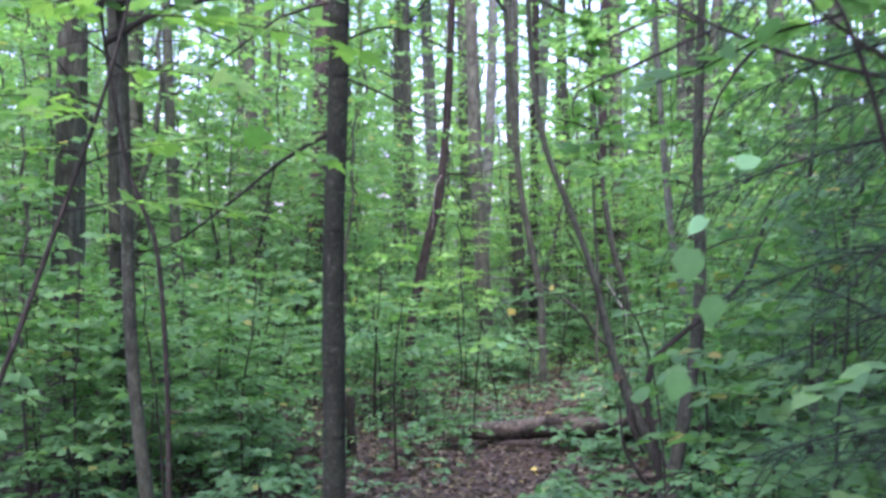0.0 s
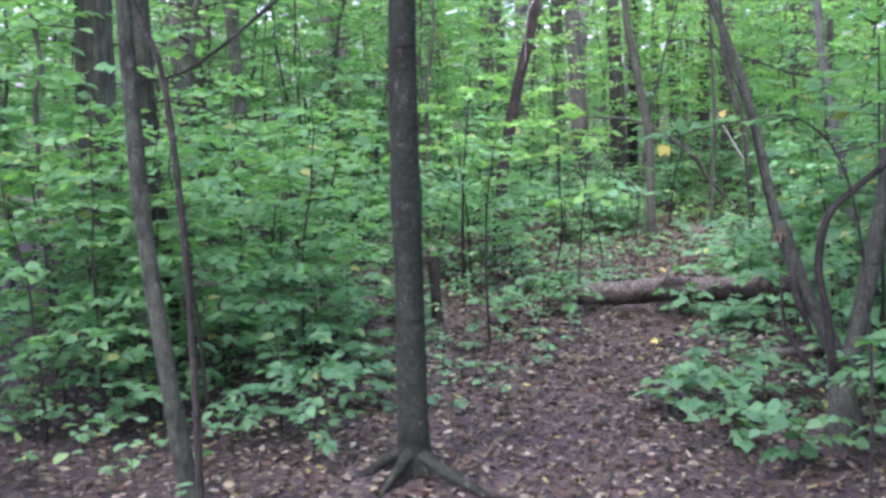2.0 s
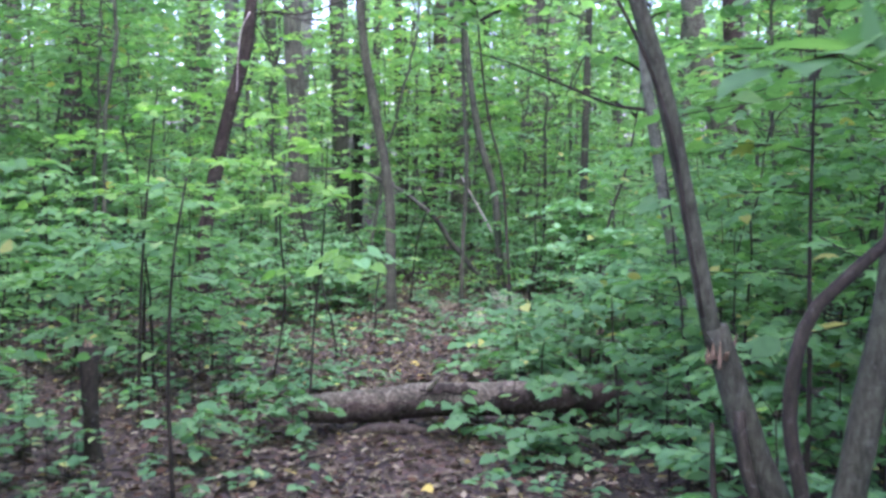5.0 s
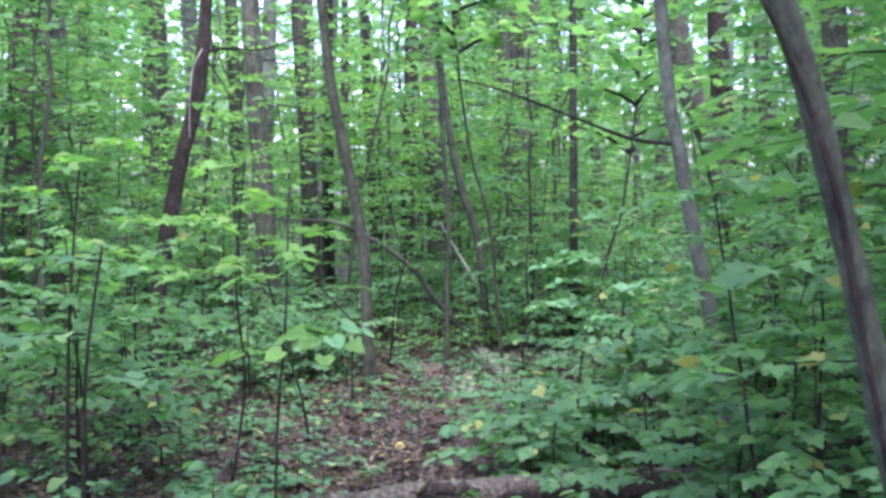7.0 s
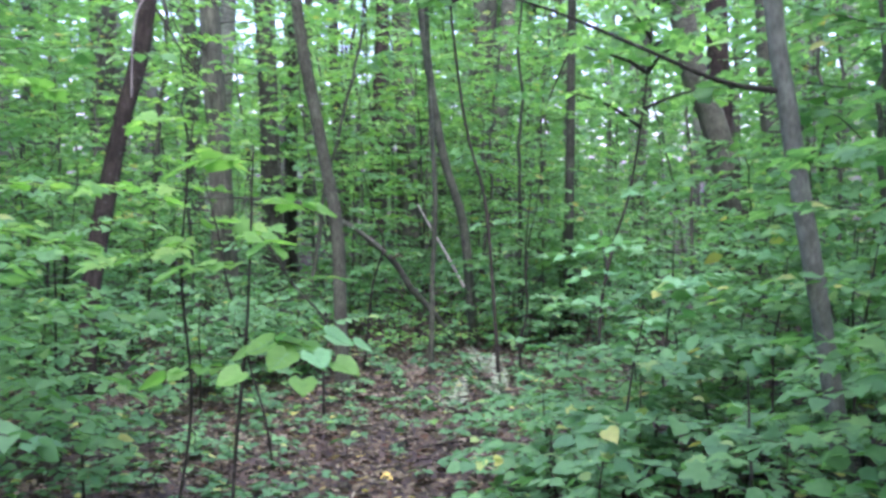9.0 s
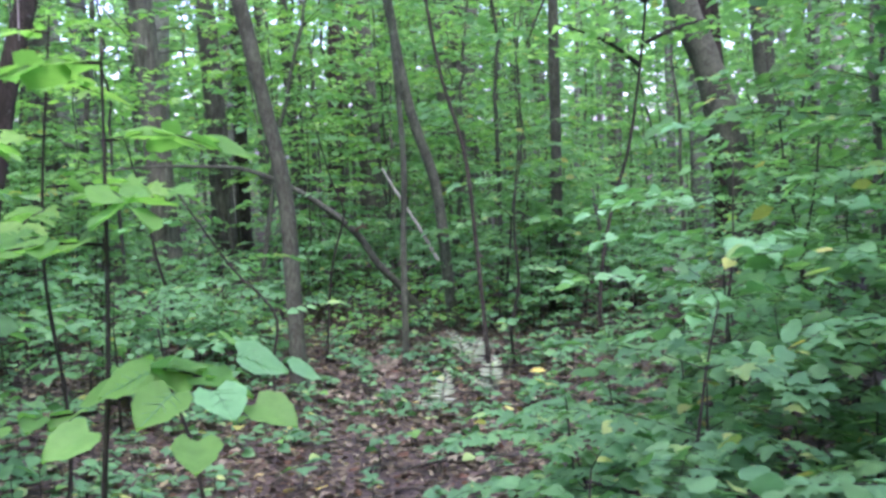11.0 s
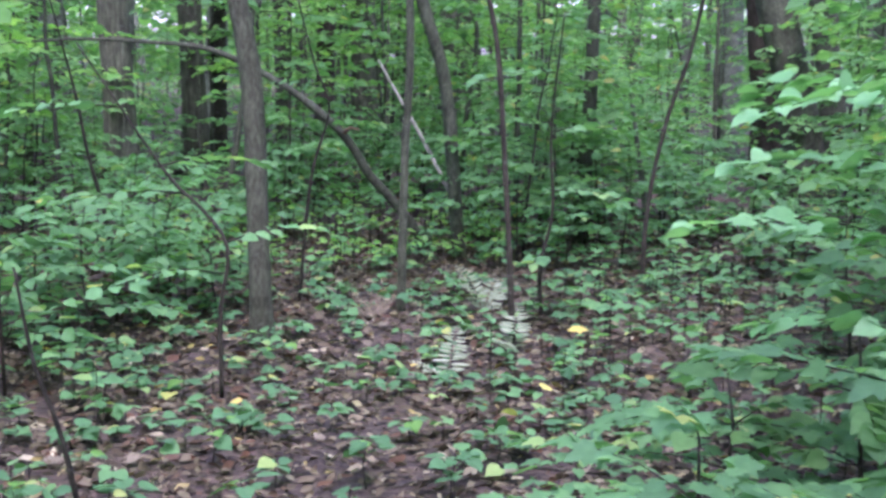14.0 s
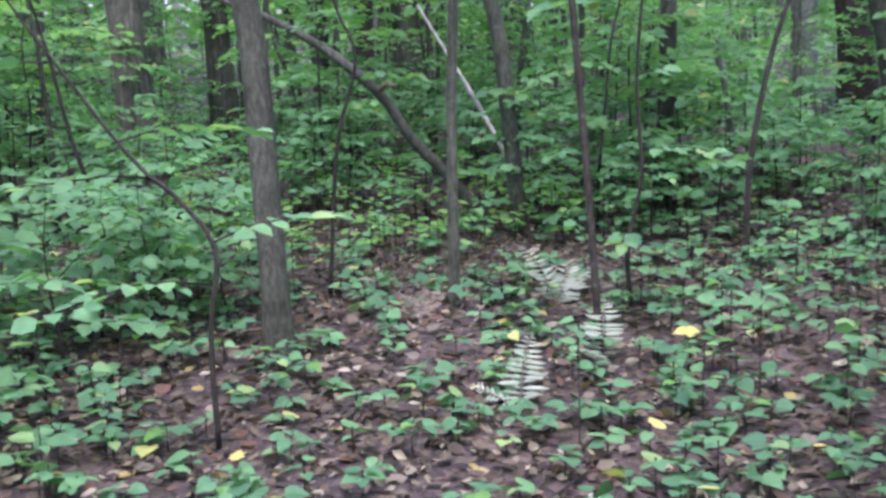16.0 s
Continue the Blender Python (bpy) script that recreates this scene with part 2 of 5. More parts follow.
def tube(geo, pts, radii, sides=8, rough=0.0, seed=0, caps=True):
    """A stem along pts with the given radius at each point; rough makes it knotty."""
    pts = np.asarray(pts, dtype=float)
    n = len(pts)
    radii = np.broadcast_to(np.asarray(radii, dtype=float), (n,))
    tan = np.gradient(pts, axis=0)
    tan /= np.linalg.norm(tan, axis=1)[:, None] + 1e-9
    ref = np.where(np.abs(tan[:, :1]) > 0.85, np.array([[0.0, 1.0, 0.0]]), np.array([[1.0, 0.0, 0.0]]))
    if np.abs(tan[:, 0]).mean() > 0.6:
        ref = np.tile([[0.0, 1.0, 0.0]], (n, 1))
    else:
        ref = np.tile([[1.0, 0.0, 0.0]], (n, 1)) if np.abs(tan[:, 0]).max() < 0.95 else ref
    a = np.cross(tan, ref)
    a /= np.linalg.norm(a, axis=1)[:, None] + 1e-9
    b = np.cross(tan, a)
    ang = np.linspace(0, 2 * np.pi, sides, endpoint=False)
    r = np.repeat(radii[:, None], sides, 1)
    if rough:
        g = np.random.RandomState(seed)
        ph = g.rand(4) * 6.28
        s = np.arange(n)[:, None]
        r = r * (1 + rough * (0.5 * np.sin(3 * ang + ph[0] + s * 0.13) + 0.4 * np.sin(s * 0.7 + ph[1] + 2 * ang) + 0.5 * (g.rand(n, sides) - 0.5) + 0.35 * (g.rand(n, 1) - 0.5)))
    v = pts[:, None, :] + r[..., None] * (np.cos(ang)[None, :, None] * a[:, None, :] + np.sin(ang)[None, :, None] * b[:, None, :])
    i = np.arange(n - 1)[:, None] * sides
    j = np.arange(sides)[None, :]
    k = (j + 1) % sides
    q = np.stack([i + j, i + k, i + sides + k, i + sides + j], -1).reshape(-1, 4)
    faces = [tuple(x) for x in q.tolist()] + ([tuple(range(sides))[::-1], tuple(range((n - 1) * sides, n * sides))] if caps else [])
    return geo.add(v.reshape(-1, 3), faces)


# leaf outlines: along, across, up; length 1
OVAL = (np.array([(0, 0, 0), (0.3, 0.34, 0.07), (0.68, 0.29, 0.05), (1, 0, -0.08), (0.68, -0.29, 0.05), (0.3, -0.34, 0.07)]), np.array([(0, 3, 2, 1), (0, 5, 4, 3)]))
KITE = (np.array([(0, 0, 0), (0.42, 0.36, 0.06), (1, 0, -0.05), (0.42, -0.36, 0.06)]), np.array([(0, 3, 2, 1)]))
BROAD = (np.array([(0, 0, 0), (0.35, 0, 0.0), (0.7, 0, -0.02), (1, 0, -0.1),
                   (-0.05, 0.22, 0.05), (0.16, 0.42, 0.09), (0.42, 0.44, 0.07), (0.7, 0.27, 0.03), (0.87, 0.1, -0.04),
                   (-0.05, -0.22, 0.05), (0.16, -0.42, 0.09), (0.42, -0.44, 0.07), (0.7, -0.27, 0.03), (0.87, -0.1, -0.04)]),
         [(0, 1, 5, 4), (1, 6, 5), (1, 2, 7, 6), (2, 3, 8, 7), (0, 9, 10, 1), (1, 10, 11), (1, 11, 12, 2), (2, 12, 13, 3)])
LOBED = (np.array([(0.3, 0, 0.0), (0, 0, 0), (-0.04, 0.2, 0.03), (0.1, 0.32, 0.05), (0.14, 0.52, 0.02), (0.34, 0.34, 0.06), (0.56, 0.5, 0.0), (0.56, 0.22, 0.05), (0.8, 0.16, 0.0), (1, 0, -0.08),
                   (0.8, -0.16, 0.0), (0.56, -0.22, 0.05), (0.56, -0.5, 0.0), (0.34, -0.34, 0.06), (0.14, -0.52, 0.02), (0.1, -0.32, 0.05), (-0.04, -0.2, 0.03)]),
         [(0, i + 1, i) for i in range(1, 16)] + [(0, 1, 16)])
DRY = (np.array([(0, 0, 0), (0.3, 0.32, 0.16), (0.72, 0.26, 0.12), (1, 0, 0.1), (0.7, -0.3, 0.02), (0.28, -0.3, 0.12)]), np.array([(0, 3, 2, 1), (0, 5, 4, 3)]))



def large_leaf():
    """A broad pointed leaf as a fine cupped sheet with a wavy rim."""
    nu, nv = 10, 7
    v, f = [], []
    for i in range(nu):
        u = i / (nu - 1)
        w = 0.47 * max(0.0, math.sin(math.pi * min(1, u * 0.93 + 0.07) ** 0.72)) ** 0.75 * (1 + 0.05 * math.sin(u * 21))
        for j in range(nv):
            s = 2 * j / (nv - 1) - 1
            v.append((u - 0.1 * abs(s) * (1 - u), s * w, 0.1 * abs(s) ** 1.3 - 0.14 * u * u + 0.018 * math.sin(9 * u + 4 * s)))
    for i in range(nu - 1):
        for j in range(nv - 1):
            a = i * nv + j
            f.append((a, a + nv, a + nv + 1, a + 1))
    return np.array(v), f


LARGE = large_leaf()


def unit(a):
    return a / (np.linalg.norm(a, axis=-1, keepdims=True) + 1e-9)


def leaves(geo, outline, pos, along, up, size, width=1.0):
    """Adds one leaf of the outline at each place, pointing along, with its face to up."""
    tv, tf = outline
    pos, along, up = np.asarray(pos, float), unit(np.asarray(along, float)), np.asarray(up, float)
    side = unit(np.cross(up, along))
    nor = np.cross(along, side)
    size = np.broadcast_to(np.asarray(size, float), (len(pos),))[:, None, None]
    w = np.broadcast_to(np.asarray(width, float), (len(pos),))[:, None, None]
    v = pos[:, None, :] + size * (tv[None, :, 0:1] * along[:, None, :] + w * tv[None, :, 1:2] * side[:, None, :] + tv[None, :, 2:3] * nor[:, None, :])
    k = len(tv)
    base = np.arange(len(pos)) * k
    if isinstance(tf, np.ndarray):
        return geo.add(v.reshape(-1, 3), (tf[None] + base[:, None, None]).reshape(-1, tf.shape[1]))
    return geo.add(v.reshape(-1, 3), [tuple(i + b for i in q) for b in base.tolist() for q in tf])


def spray(g, wood, pos_list, start, azimuth, length, rise, leaf, twig=0.004, dense=1.0, droop=0.35, minor=True, fine=True):
    """One branch with leaves in a nearly level fan: adds its wood, and its leaf places to pos_list."""
    n = max(4, int(length / (0.1 if fine else 0.3)))
    s = np.linspace(0, 1, n)
    az = azimuth + np.cumsum(g.normal(0, 0.06, n))
    el = rise - (rise + droop) * s + g.normal(0, 0.05, n)
    step = length / (n - 1)
    d = np.stack([np.cos(az) * np.cos(el), np.sin(az) * np.cos(el), np.sin(el)], 1)
    p = np.asarray(start, float) + np.concatenate([[np.zeros(3)], np.cumsum(d[:-1] * step, 0)])
    tube(wood, p, np.linspace(twig, twig * 0.35, n), 3)
    gap = leaf * 0.62 / dense
    for dist in np.arange(length * 0.18, length, gap):
        i = min(n - 2, int(dist / step))
        base = p[i] + d[i] * (dist - i * step)
        for sgn in (-1, 1):
            reach = 0.0
            if minor and length > 0.5 and g.rand() < 0.45:
                reach = g.uniform(0.1, 0.32) * length * (1 - 0.6 * dist / length)
            a = az[i] + sgn * g.uniform(0.6, 1.15)
            td = np.array([math.cos(a), math.sin(a), g.uniform(-0.2, 0.15)])
            if reach:
                e = base + td * reach
                if fine:
                    tube(wood, [base, e], [twig * 0.5, twig * 0.25], 3, caps=False)
                for q in np.arange(leaf * 0.6, reach + leaf * 0.3, gap * 1.1):
                    aa = a + g.choice([-1, 1]) * g.uniform(0.3, 1.0)
                    pos_list.append((base + td * min(q, reach), (math.cos(aa), math.sin(aa), g.uniform(-0.35, 0.1)), leaf * g.uniform(0.65, 1.15)))
            else:
                pos_list.append((base, (math.cos(a), math.sin(a), g.uniform(-0.4, 0.15)), leaf * g.uniform(0.65, 1.2)))
    pos_list.append((p[-1], d[-1], leaf))


def put_leaves(g, geo, outline, pos_list, tilt=0.35):
    pos = np.array([q[0] for q in pos_list])
    along = np.array([q[1] for q in pos_list])
    size = np.array([q[2] for q in pos_list])
    up = np.array([0, 0, 1.0]) + g.normal(0, tilt, (len(pos), 3))
    leaves(geo, outline, pos, along, up, size, g.uniform(0.8, 1.15, len(pos)))


def sapling(g, height, spread, branches, leaf, thick, low=0.25, outline=OVAL, dense=1.0, rise=0.5, lean=(0, 0), fine=True):
    """Stem wood and leaf geometry of a young broadleaf tree or shrub at the origin."""
    wood, twigs, crown, places = Geo(), Geo(), Geo(), []
    n = max(5, int(height / 0.15))
    t = np.linspace(0, 1, n)
    wob = np.cumsum(g.normal(0, 0.018 * height ** 0.5, (n, 2)), 0)
    p = np.stack([lean[0] * t ** 1.3 + wob[:, 0] * t, lean[1] * t ** 1.3 + wob[:, 1] * t, t * height], 1)
    p[0, 2] = -0.06
    tube(wood, p, thick * (1 - 0.75 * t), 6, 0.08, g.randint(999))
    az = g.rand() * 6.28
    for i in range(branches):
        u = low + (1 - low) * (i + g.rand() * 0.6) / branches
        k = min(n - 1, int(u * (n - 1)))
        az += 2.4 + g.normal(0, 0.3)
        ln = spread * (1.0 - 0.55 * abs(u - 0.5 * (1 + low)) / (1 - low)) * g.uniform(0.7, 1.2)
        spray(g, twigs, places, p[k], az, ln, rise * g.uniform(0.5, 1.3), leaf, max(0.0025, thick * 0.28 * (1 - 0.5 * u)), dense, fine=fine)
    spray(g, twigs, places, p[-1], az + 1, spread * 0.4, 0.9, leaf, max(0.002, thick * 0.2), dense)
    put_leaves(g, crown, outline, places)
    return wood, twigs, crown


def crown_leaves(g, geo, wood, trunk, z0, reach, limbs, per, leaf):
    """Limbs of a tall tree above z0 with clumps of leaves at their ends."""
    zs = trunk[:, 2]
    pos, along, size = [], [], []
    az = g.rand() * 6.28
    for i in range(limbs):
        z = z0 + (zs[-1] - z0) * ((i + g.rand()) / limbs) ** 0.9
        k = min(len(zs) - 1, np.searchsorted(zs, z))
        az += 2.4 + g.normal(0, 0.4)
        u = (z - z0) / (zs[-1] - z0)
        ln = reach * (1.05 - 0.75 * u) * g.uniform(0.65, 1.2)
        s = np.linspace(0, 1, 6)
        el = 0.45 - 0.5 * s + g.normal(0, 0.06, 6)
        dd = np.stack([np.cos(az + 0.2 * s) * np.cos(el), np.sin(az + 0.2 * s) * np.cos(el), np.sin(el)], 1) * ln / 5
        p = trunk[k] + np.concatenate([[np.zeros(3)], np.cumsum(dd[:-1], 0)])
        tube(wood, p, np.linspace(0.012 + 0.012 * ln, 0.006, 6), 3, caps=False)
        c = g.uniform(0.25, 1.0, per)
        base = np.stack([np.interp(c, s, p[:, j]) for j in range(3)], 1)
        off = g.normal(0, 1, (per, 3)) * np.array([0.3, 0.3, 0.13]) * ln * 0.55 * (0.4 + c)[:, None]
        pos.append(base + off)
        a = g.rand(per) * 6.28
        along.append(np.stack([np.cos(a), np.sin(a), g.uniform(-0.5, 0.2, per)], 1))
        size.append(leaf * g.uniform(0.6, 1.2, per))
    pos, along, size = np.concatenate(pos), np.concatenate(along), np.concatenate(size)
    leaves(geo, KITE, pos, along, np.array([0, 0, 1.0]) + g.normal(0, 0.45, pos.shape), size, g.uniform(0.8, 1.2, len(pos)))


# ---- ground ----
TRAIL = [(-4, 0.2), (0, 0.0), (4, -0.1), (6.5, 0.05), (8.5, 0.3), (10, 0.62), (11.5, 0.95), (13, 1.4), (15, 1.75), (17, 2.1), (20, 3.0), (60, 10)]


def trail_x(y):
    return np.interp(y, [q[0] for q in TRAIL], [q[1] for q in TRAIL])


def ground_z(x, y):
    """Nearly level forest floor: a gentle fall towards the log, small humps, a low brush mound, a far rise."""
    x, y = np.asarray(x, float), np.asarray(y, float)
    t = np.clip((6.0 - y) / 6.0, 0, 1)
    z = 0.32 * t * t * (3 - 2 * t)
    z = z + 0.025 * np.sin(1.7 * x + 0.6 * y) * np.sin(1.3 * y - 0.4 * x) + 0.012 * np.sin(5.1 * x + 1.3) * np.sin(4.3 * y + 2 * x)
    off = np.clip(np.abs(x - trail_x(y)) - 0.5, 0, 1.5)
    z = z + 0.02 * off
    z = z + 0.2 * np.exp(-(((x - 3.0) / 0.9) ** 2 + ((y - 22.3) / 0.9) ** 2))
    z = z + 0.1 * np.exp(-(((x + 0.62) / 0.38) ** 2 + ((y - 6.8) / 0.38) ** 2))
    far = np.clip((np.hypot(x, y - 10) - 20) / 60, 0, 1)
    return z + 1.6 * far * far


def axis(lo, hi, step, reach):
    a = np.arange(lo, hi + step / 2, step)
    out, s = [], step
    lo2, hi2 = [lo], [hi]
    while hi2[-1] < reach:
        s *= 1.5
        hi2.append(hi2[-1] + s)
        lo2.append(lo2[-1] - s)
    return np.concatenate([lo2[:0:-1], a, hi2[1:]])


gx, gy = axis(-7, 10, 0.16, 900), axis(3, 26, 0.16, 900)
X, Y = np.meshgrid(gx, gy)
gv = np.stack([X, Y, ground_z(X, Y)], -1).reshape(-1, 3)
ii = (np.arange(len(gy) - 1)[:, None] * len(gx) + np.arange(len(gx) - 1)[None]).reshape(-1)
ground = part("ground", Geo().add(gv, np.stack([ii, ii + 1, ii + 1 + len(gx), ii + len(gx)], -1)), SOIL)
tagged(ground, "forest floor of dark soil and trodden brown leaves", "ground", kind="structure")


def on_ground(x, y):
    return (x, y, float(ground_z(x, y)))


# ---- trees ----
def rng(seed):
    return np.random.RandomState(seed)


def bole(pts, top):
    """A stem line through pts and on up to the height top."""
    p = [Vector(q) for q in pts]
    d = (p[-1] - p[-2]).normalized()
    d = (d + Vector((0, 0, 1.2))).normalized()
    left = top - p[-1].z
    if left > 0.5:
        p += [p[-1] + d * left * 0.4, p[-1] + d * left * 0.4 + (d + Vector((0, 0, 1))).normalized() * left * 0.6]
    return [tuple(q) for q in p]


def tree(pts, r0, top, bark, label, seed, crown_from=None, flare=1.35, sides=12, taper=0.7, dead_twigs=0, group="forest trees", rough=0.07, reach=2.2, knots=0, per=46):
    """A tree that stands at the first of pts: trunk, crown with limbs, dead side branches."""
    g = rng(seed)
    base = Vector(on_ground(pts[0][0], pts[0][1]))
    line = [Vector((pts[0][0], pts[0][1], base.z - 0.1))] + [Vector(q) for q in pts[1:]]
    ob = thing("tree", label, "tree", group, base)
    p = curve_points([tuple(q - base) for q in map(Vector, bole(line, top))], 0.14)
    h = np.clip(p[:, 2] / top, 0, 1)
    rad = r0 * (1 - taper * h) * (1 + (flare - 1) * np.exp(-np.clip(p[:, 2], 0, None) / (r0 * 2.2)))
    if knots:
        for z in g.uniform(0.3, min(top, 5), knots):
            rad = rad * (1 + 0.1 * np.exp(-((p[:, 2] - z) / 0.05) ** 2))
    trunk = Geo()
    tube(trunk, p, rad, sides, rough, seed)
    for a in range(5 if r0 > 0.06 else 0):
        an = a * 1.26 + g.rand()
        e = np.array([math.cos(an), math.sin(an), 0])
        tube(trunk, [e * r0 * 0.6 + [0, 0, r0 * 1.6], e * r0 * 1.35 + [0, 0, r0 * 0.4], e * r0 * 2.2 + [0, 0, -r0 * 0.15]], [r0 * 0.4, r0 * 0.34, r0 * 0.12], 6)
    part("trunk", trunk, bark, ob)
    for k in range(dead_twigs):
        z = g.uniform(0.9, min(4.5, top * 0.5))
        i = int(np.argmin(np.abs(p[:, 2] - z)))
        a, ln = g.rand() * 6.28, g.uniform(0.4, 1.5)
        q = p[i] + np.array([[0, 0, 0], [0.4, 0, 0.07], [0.75, 0.05, 0.05], [1, 0.02, -0.03]]) @ np.array([[math.cos(a), math.sin(a), 0], [-math.sin(a), math.cos(a), 0], [0, 0, 1]]) * ln
        bg = Geo()
        tube(bg, curve_points(q, 0.1), np.linspace(0.011, 0.003, len(curve_points(q, 0.1))), 5, 0.15, k)
        for m in range(3):
            s = q[1 + m % 2] + (q[3] - q[1]) * 0.2 * m
            tube(bg, [s, s + g.normal(0, 0.09, 3) + [0, 0, 0.03], s + g.normal(0, 0.16, 3)], [0.004, 0.003, 0.0015], 3)
        part("branch", bg, TWIG, ob, "bare dead branch")
    if crown_from:
        leafg, limbs = Geo(), Geo()
        crown_leaves(g, leafg, limbs, p, crown_from, reach, 16, per, 0.16)
        part("branchwork", limbs, bark, ob, kind="stuff")
        part("crown", leafg, CANOPY, ob, "green leafy crown", kind="stuff")
    return ob


def stem_part(ob, base, pts, r, material, seed, name="stem", label="", sides=10, rough=0.1):
    p = curve_points([tuple(Vector(q) - Vector(base)) for q in pts], 0.06)
    gg = Geo()
    rr = np.interp(np.linspace(0, 1, len(p)), np.linspace(0, 1, len(r)), r)
    tube(gg, p, rr, sides, rough, seed)
    return part(name, gg, material, ob, label)


# slim straight tree beside the path
near_tree = tree([(-0.64, 6.82, 0), (-0.645, 6.82, 0.93), (-0.65, 6.82, 2.0), (-0.62, 6.84, 3.2)], 0.068, 13, BARK_SMOOTH, "slim straight olive-grey tree beside the leafy path", 3, 5.0, 1.25, 18, 0.55, rough=0.05, knots=9)
nb = Vector(on_ground(-0.64, 6.82))
for sd, (pts, r) in enumerate([
        (((-0.66, 6.82, 2.62), (-0.95, 6.8, 2.45), (-1.25, 6.75, 2.2), (-1.6, 6.7, 1.95), (-1.95, 6.7, 1.9)), 0.013),
        (((-0.6, 6.82, 2.95), (-0.35, 6.85, 2.85), (-0.1, 6.9, 2.72), (0.15, 6.95, 2.68)), 0.009),
        (((-0.66, 6.82, 3.4), (-1.0, 6.9, 3.3), (-1.4, 7.0, 3.05), (-1.9, 7.1, 2.9)), 0.011),
        (((-0.62, 6.8, 3.15), (-0.3, 6.7, 3.22), (0.1, 6.6, 3.05), (0.5, 6.5, 2.95)), 0.008)]):
    stem_part(near_tree, nb, pts, (r, r * 0.3), TWIG, sd, "branch", "thin dark bare branch", 6)

for sd, pts in enumerate((((-0.6, 6.76, 0.2), (-0.5, 6.7, 0.14), (-0.36, 6.66, 0.08), (-0.2, 6.6, 0.0)), ((-0.66, 6.76, 0.2), (-0.72, 6.66, 0.13), (-0.8, 6.55, 0.04)), ((-0.7, 6.82, 0.2), (-0.82, 6.84, 0.12), (-0.98, 6.83, 0.02)))):
    stem_part(near_tree, nb, pts, (0.034, 0.024, 0.008), BARK_SMOOTH, 70 + sd, "root", "bare surface root", 8)

SLANT = "slim grey-brown tree that leans and stands in low plants"
tree([(1.41, 16.1, 0), (1.39, 16.1, 0.65), (1.36, 16.1, 1.3), (1.21, 16.1, 2.1), (1.05, 16.1, 3.12)], 0.055, 11, BARK, SLANT, 11, 5.2, 1.3, 14)
tree([(2.2, 16.5, 0), (2.2, 16.45, 0.86), (2.21, 16.4, 1.5), (2.15, 16.4, 2.6)], 0.024, 8, BARK, "thin upright young tree in low plants", 12, 4.2, 1.2, 10)
tree([(3.05, 18.25, 0), (2.98, 18.2, 0.55), (2.9, 18.2, 1.25), (2.62, 18.2, 2.31)], 0.05, 10, BARK, SLANT, 13, 5.0, 1.3, 12)
tree([(2.53, 15.6, 0), (2.51, 15.6, 0.28), (2.46, 15.6, 0.94), (2.4, 15.6, 1.5), (2.24, 15.6, 2.1)], 0.016, 5.0, TWIG, "thin dark sapling stem beside bleached ferns", 14, 2.6, 1.2, 8, reach=1.0)
tree([(4.1, 18.6, 0), (4.14, 18.6, 1.1), (4.15, 18.6, 2.6)], 0.056, 11, BARK, "straight grey-brown tree in low plants", 15, 5.4, 1.3, 12, dead_twigs=4)
tree([(3.9, 17.1, 0), (3.92, 17.1, 0.5), (4.03, 17.1, 1.05), (4.2, 17.1, 1.6)], 0.017, 4.6, TWIG, "thin dark sapling with an angled stem", 16, 1.9, 1.2, 8, reach=1.2)
tree([(0.8, 21.8, 0), (0.78, 21.8, 0.9), (0.73, 21.8, 2.0), (0.6, 21.8, 4.2)], 0.15, 17, BARK_PINE, "large furrowed tree with a flared foot", 17, 9.0, 1.6, 18, dead_twigs=4, reach=3.4)
tree([(1.65, 25.4, 0), (1.62, 25.4, 2), (1.6, 25.4, 4)], 0.12, 16, BARK_PINE, "brown straight tree standing close to another", 18, 9.0, 1.3, dead_twigs=4, reach=3)
tree([(2.0, 25.7, 0), (2.02, 25.7, 2), (2.05, 25.7, 4)], 0.11, 16, TWIG, "dark straight tree standing close to another", 19, 9.0, 1.3, reach=3)
tree([(-0.69, 27.7, 0), (-0.7, 27.7, 2), (-0.8, 27.7, 4)], 0.13, 16, BARK, "grey straight forest tree", 20, 9.0, dead_twigs=3, reach=3)
tree([(7.5, 20.8, 0), (7.32, 20.8, 0.9), (6.85, 20.8, 2.4), (6.4, 20.8, 3.8)], 0.19, 17, BARK, "large leaning grey-brown tree in a cluster", 21, 9.0, 1.5, 18, reach=3.4)
tree([(8.4, 23.0, 0), (8.26, 23.0, 1.2), (8.02, 23.0, 3.5)], 0.19, 17, BARK_RED, "large dark brown tree behind a leaning one", 22, 9.0, 1.5, 16, reach=3.4)
tree([(9.0, 22.5, 0), (8.87, 22.5, 0.9), (8.56, 22.5, 3.0)], 0.16, 16, BARK, "grey-brown tree in a cluster of large trees", 23, 9.0, 1.4, 16, reach=3.2)
tree([(8.35, 21.0, 0), (8.35, 21, 1.5), (8.36, 21, 3.3)], 0.085, 15, BARK_PALE, "straight pale grey tree near large trees", 24, 9.0, reach=3)
tree([(2.6, 11.0, 0), (2.41, 11.0, 0.95), (2.35, 11.0, 1.25), (2.24, 11.0, 1.8), (2.14, 11.0, 2.5)], 0.04, 9, BARK_PALE, "slim pale grey young tree beside bushes", 25, 4.0, 1.2, 12, reach=1.6)
tree([(-2.44, 9.0, 0), (-2.47, 9, 0.4), (-2.54, 9.0, 1.5), (-2.56, 9.0, 2.7)], 0.07, 11, BARK_DARK, "slim dark tree beside a larger pine", 28, 5.5, 1.3, 14, dead_twigs=4)
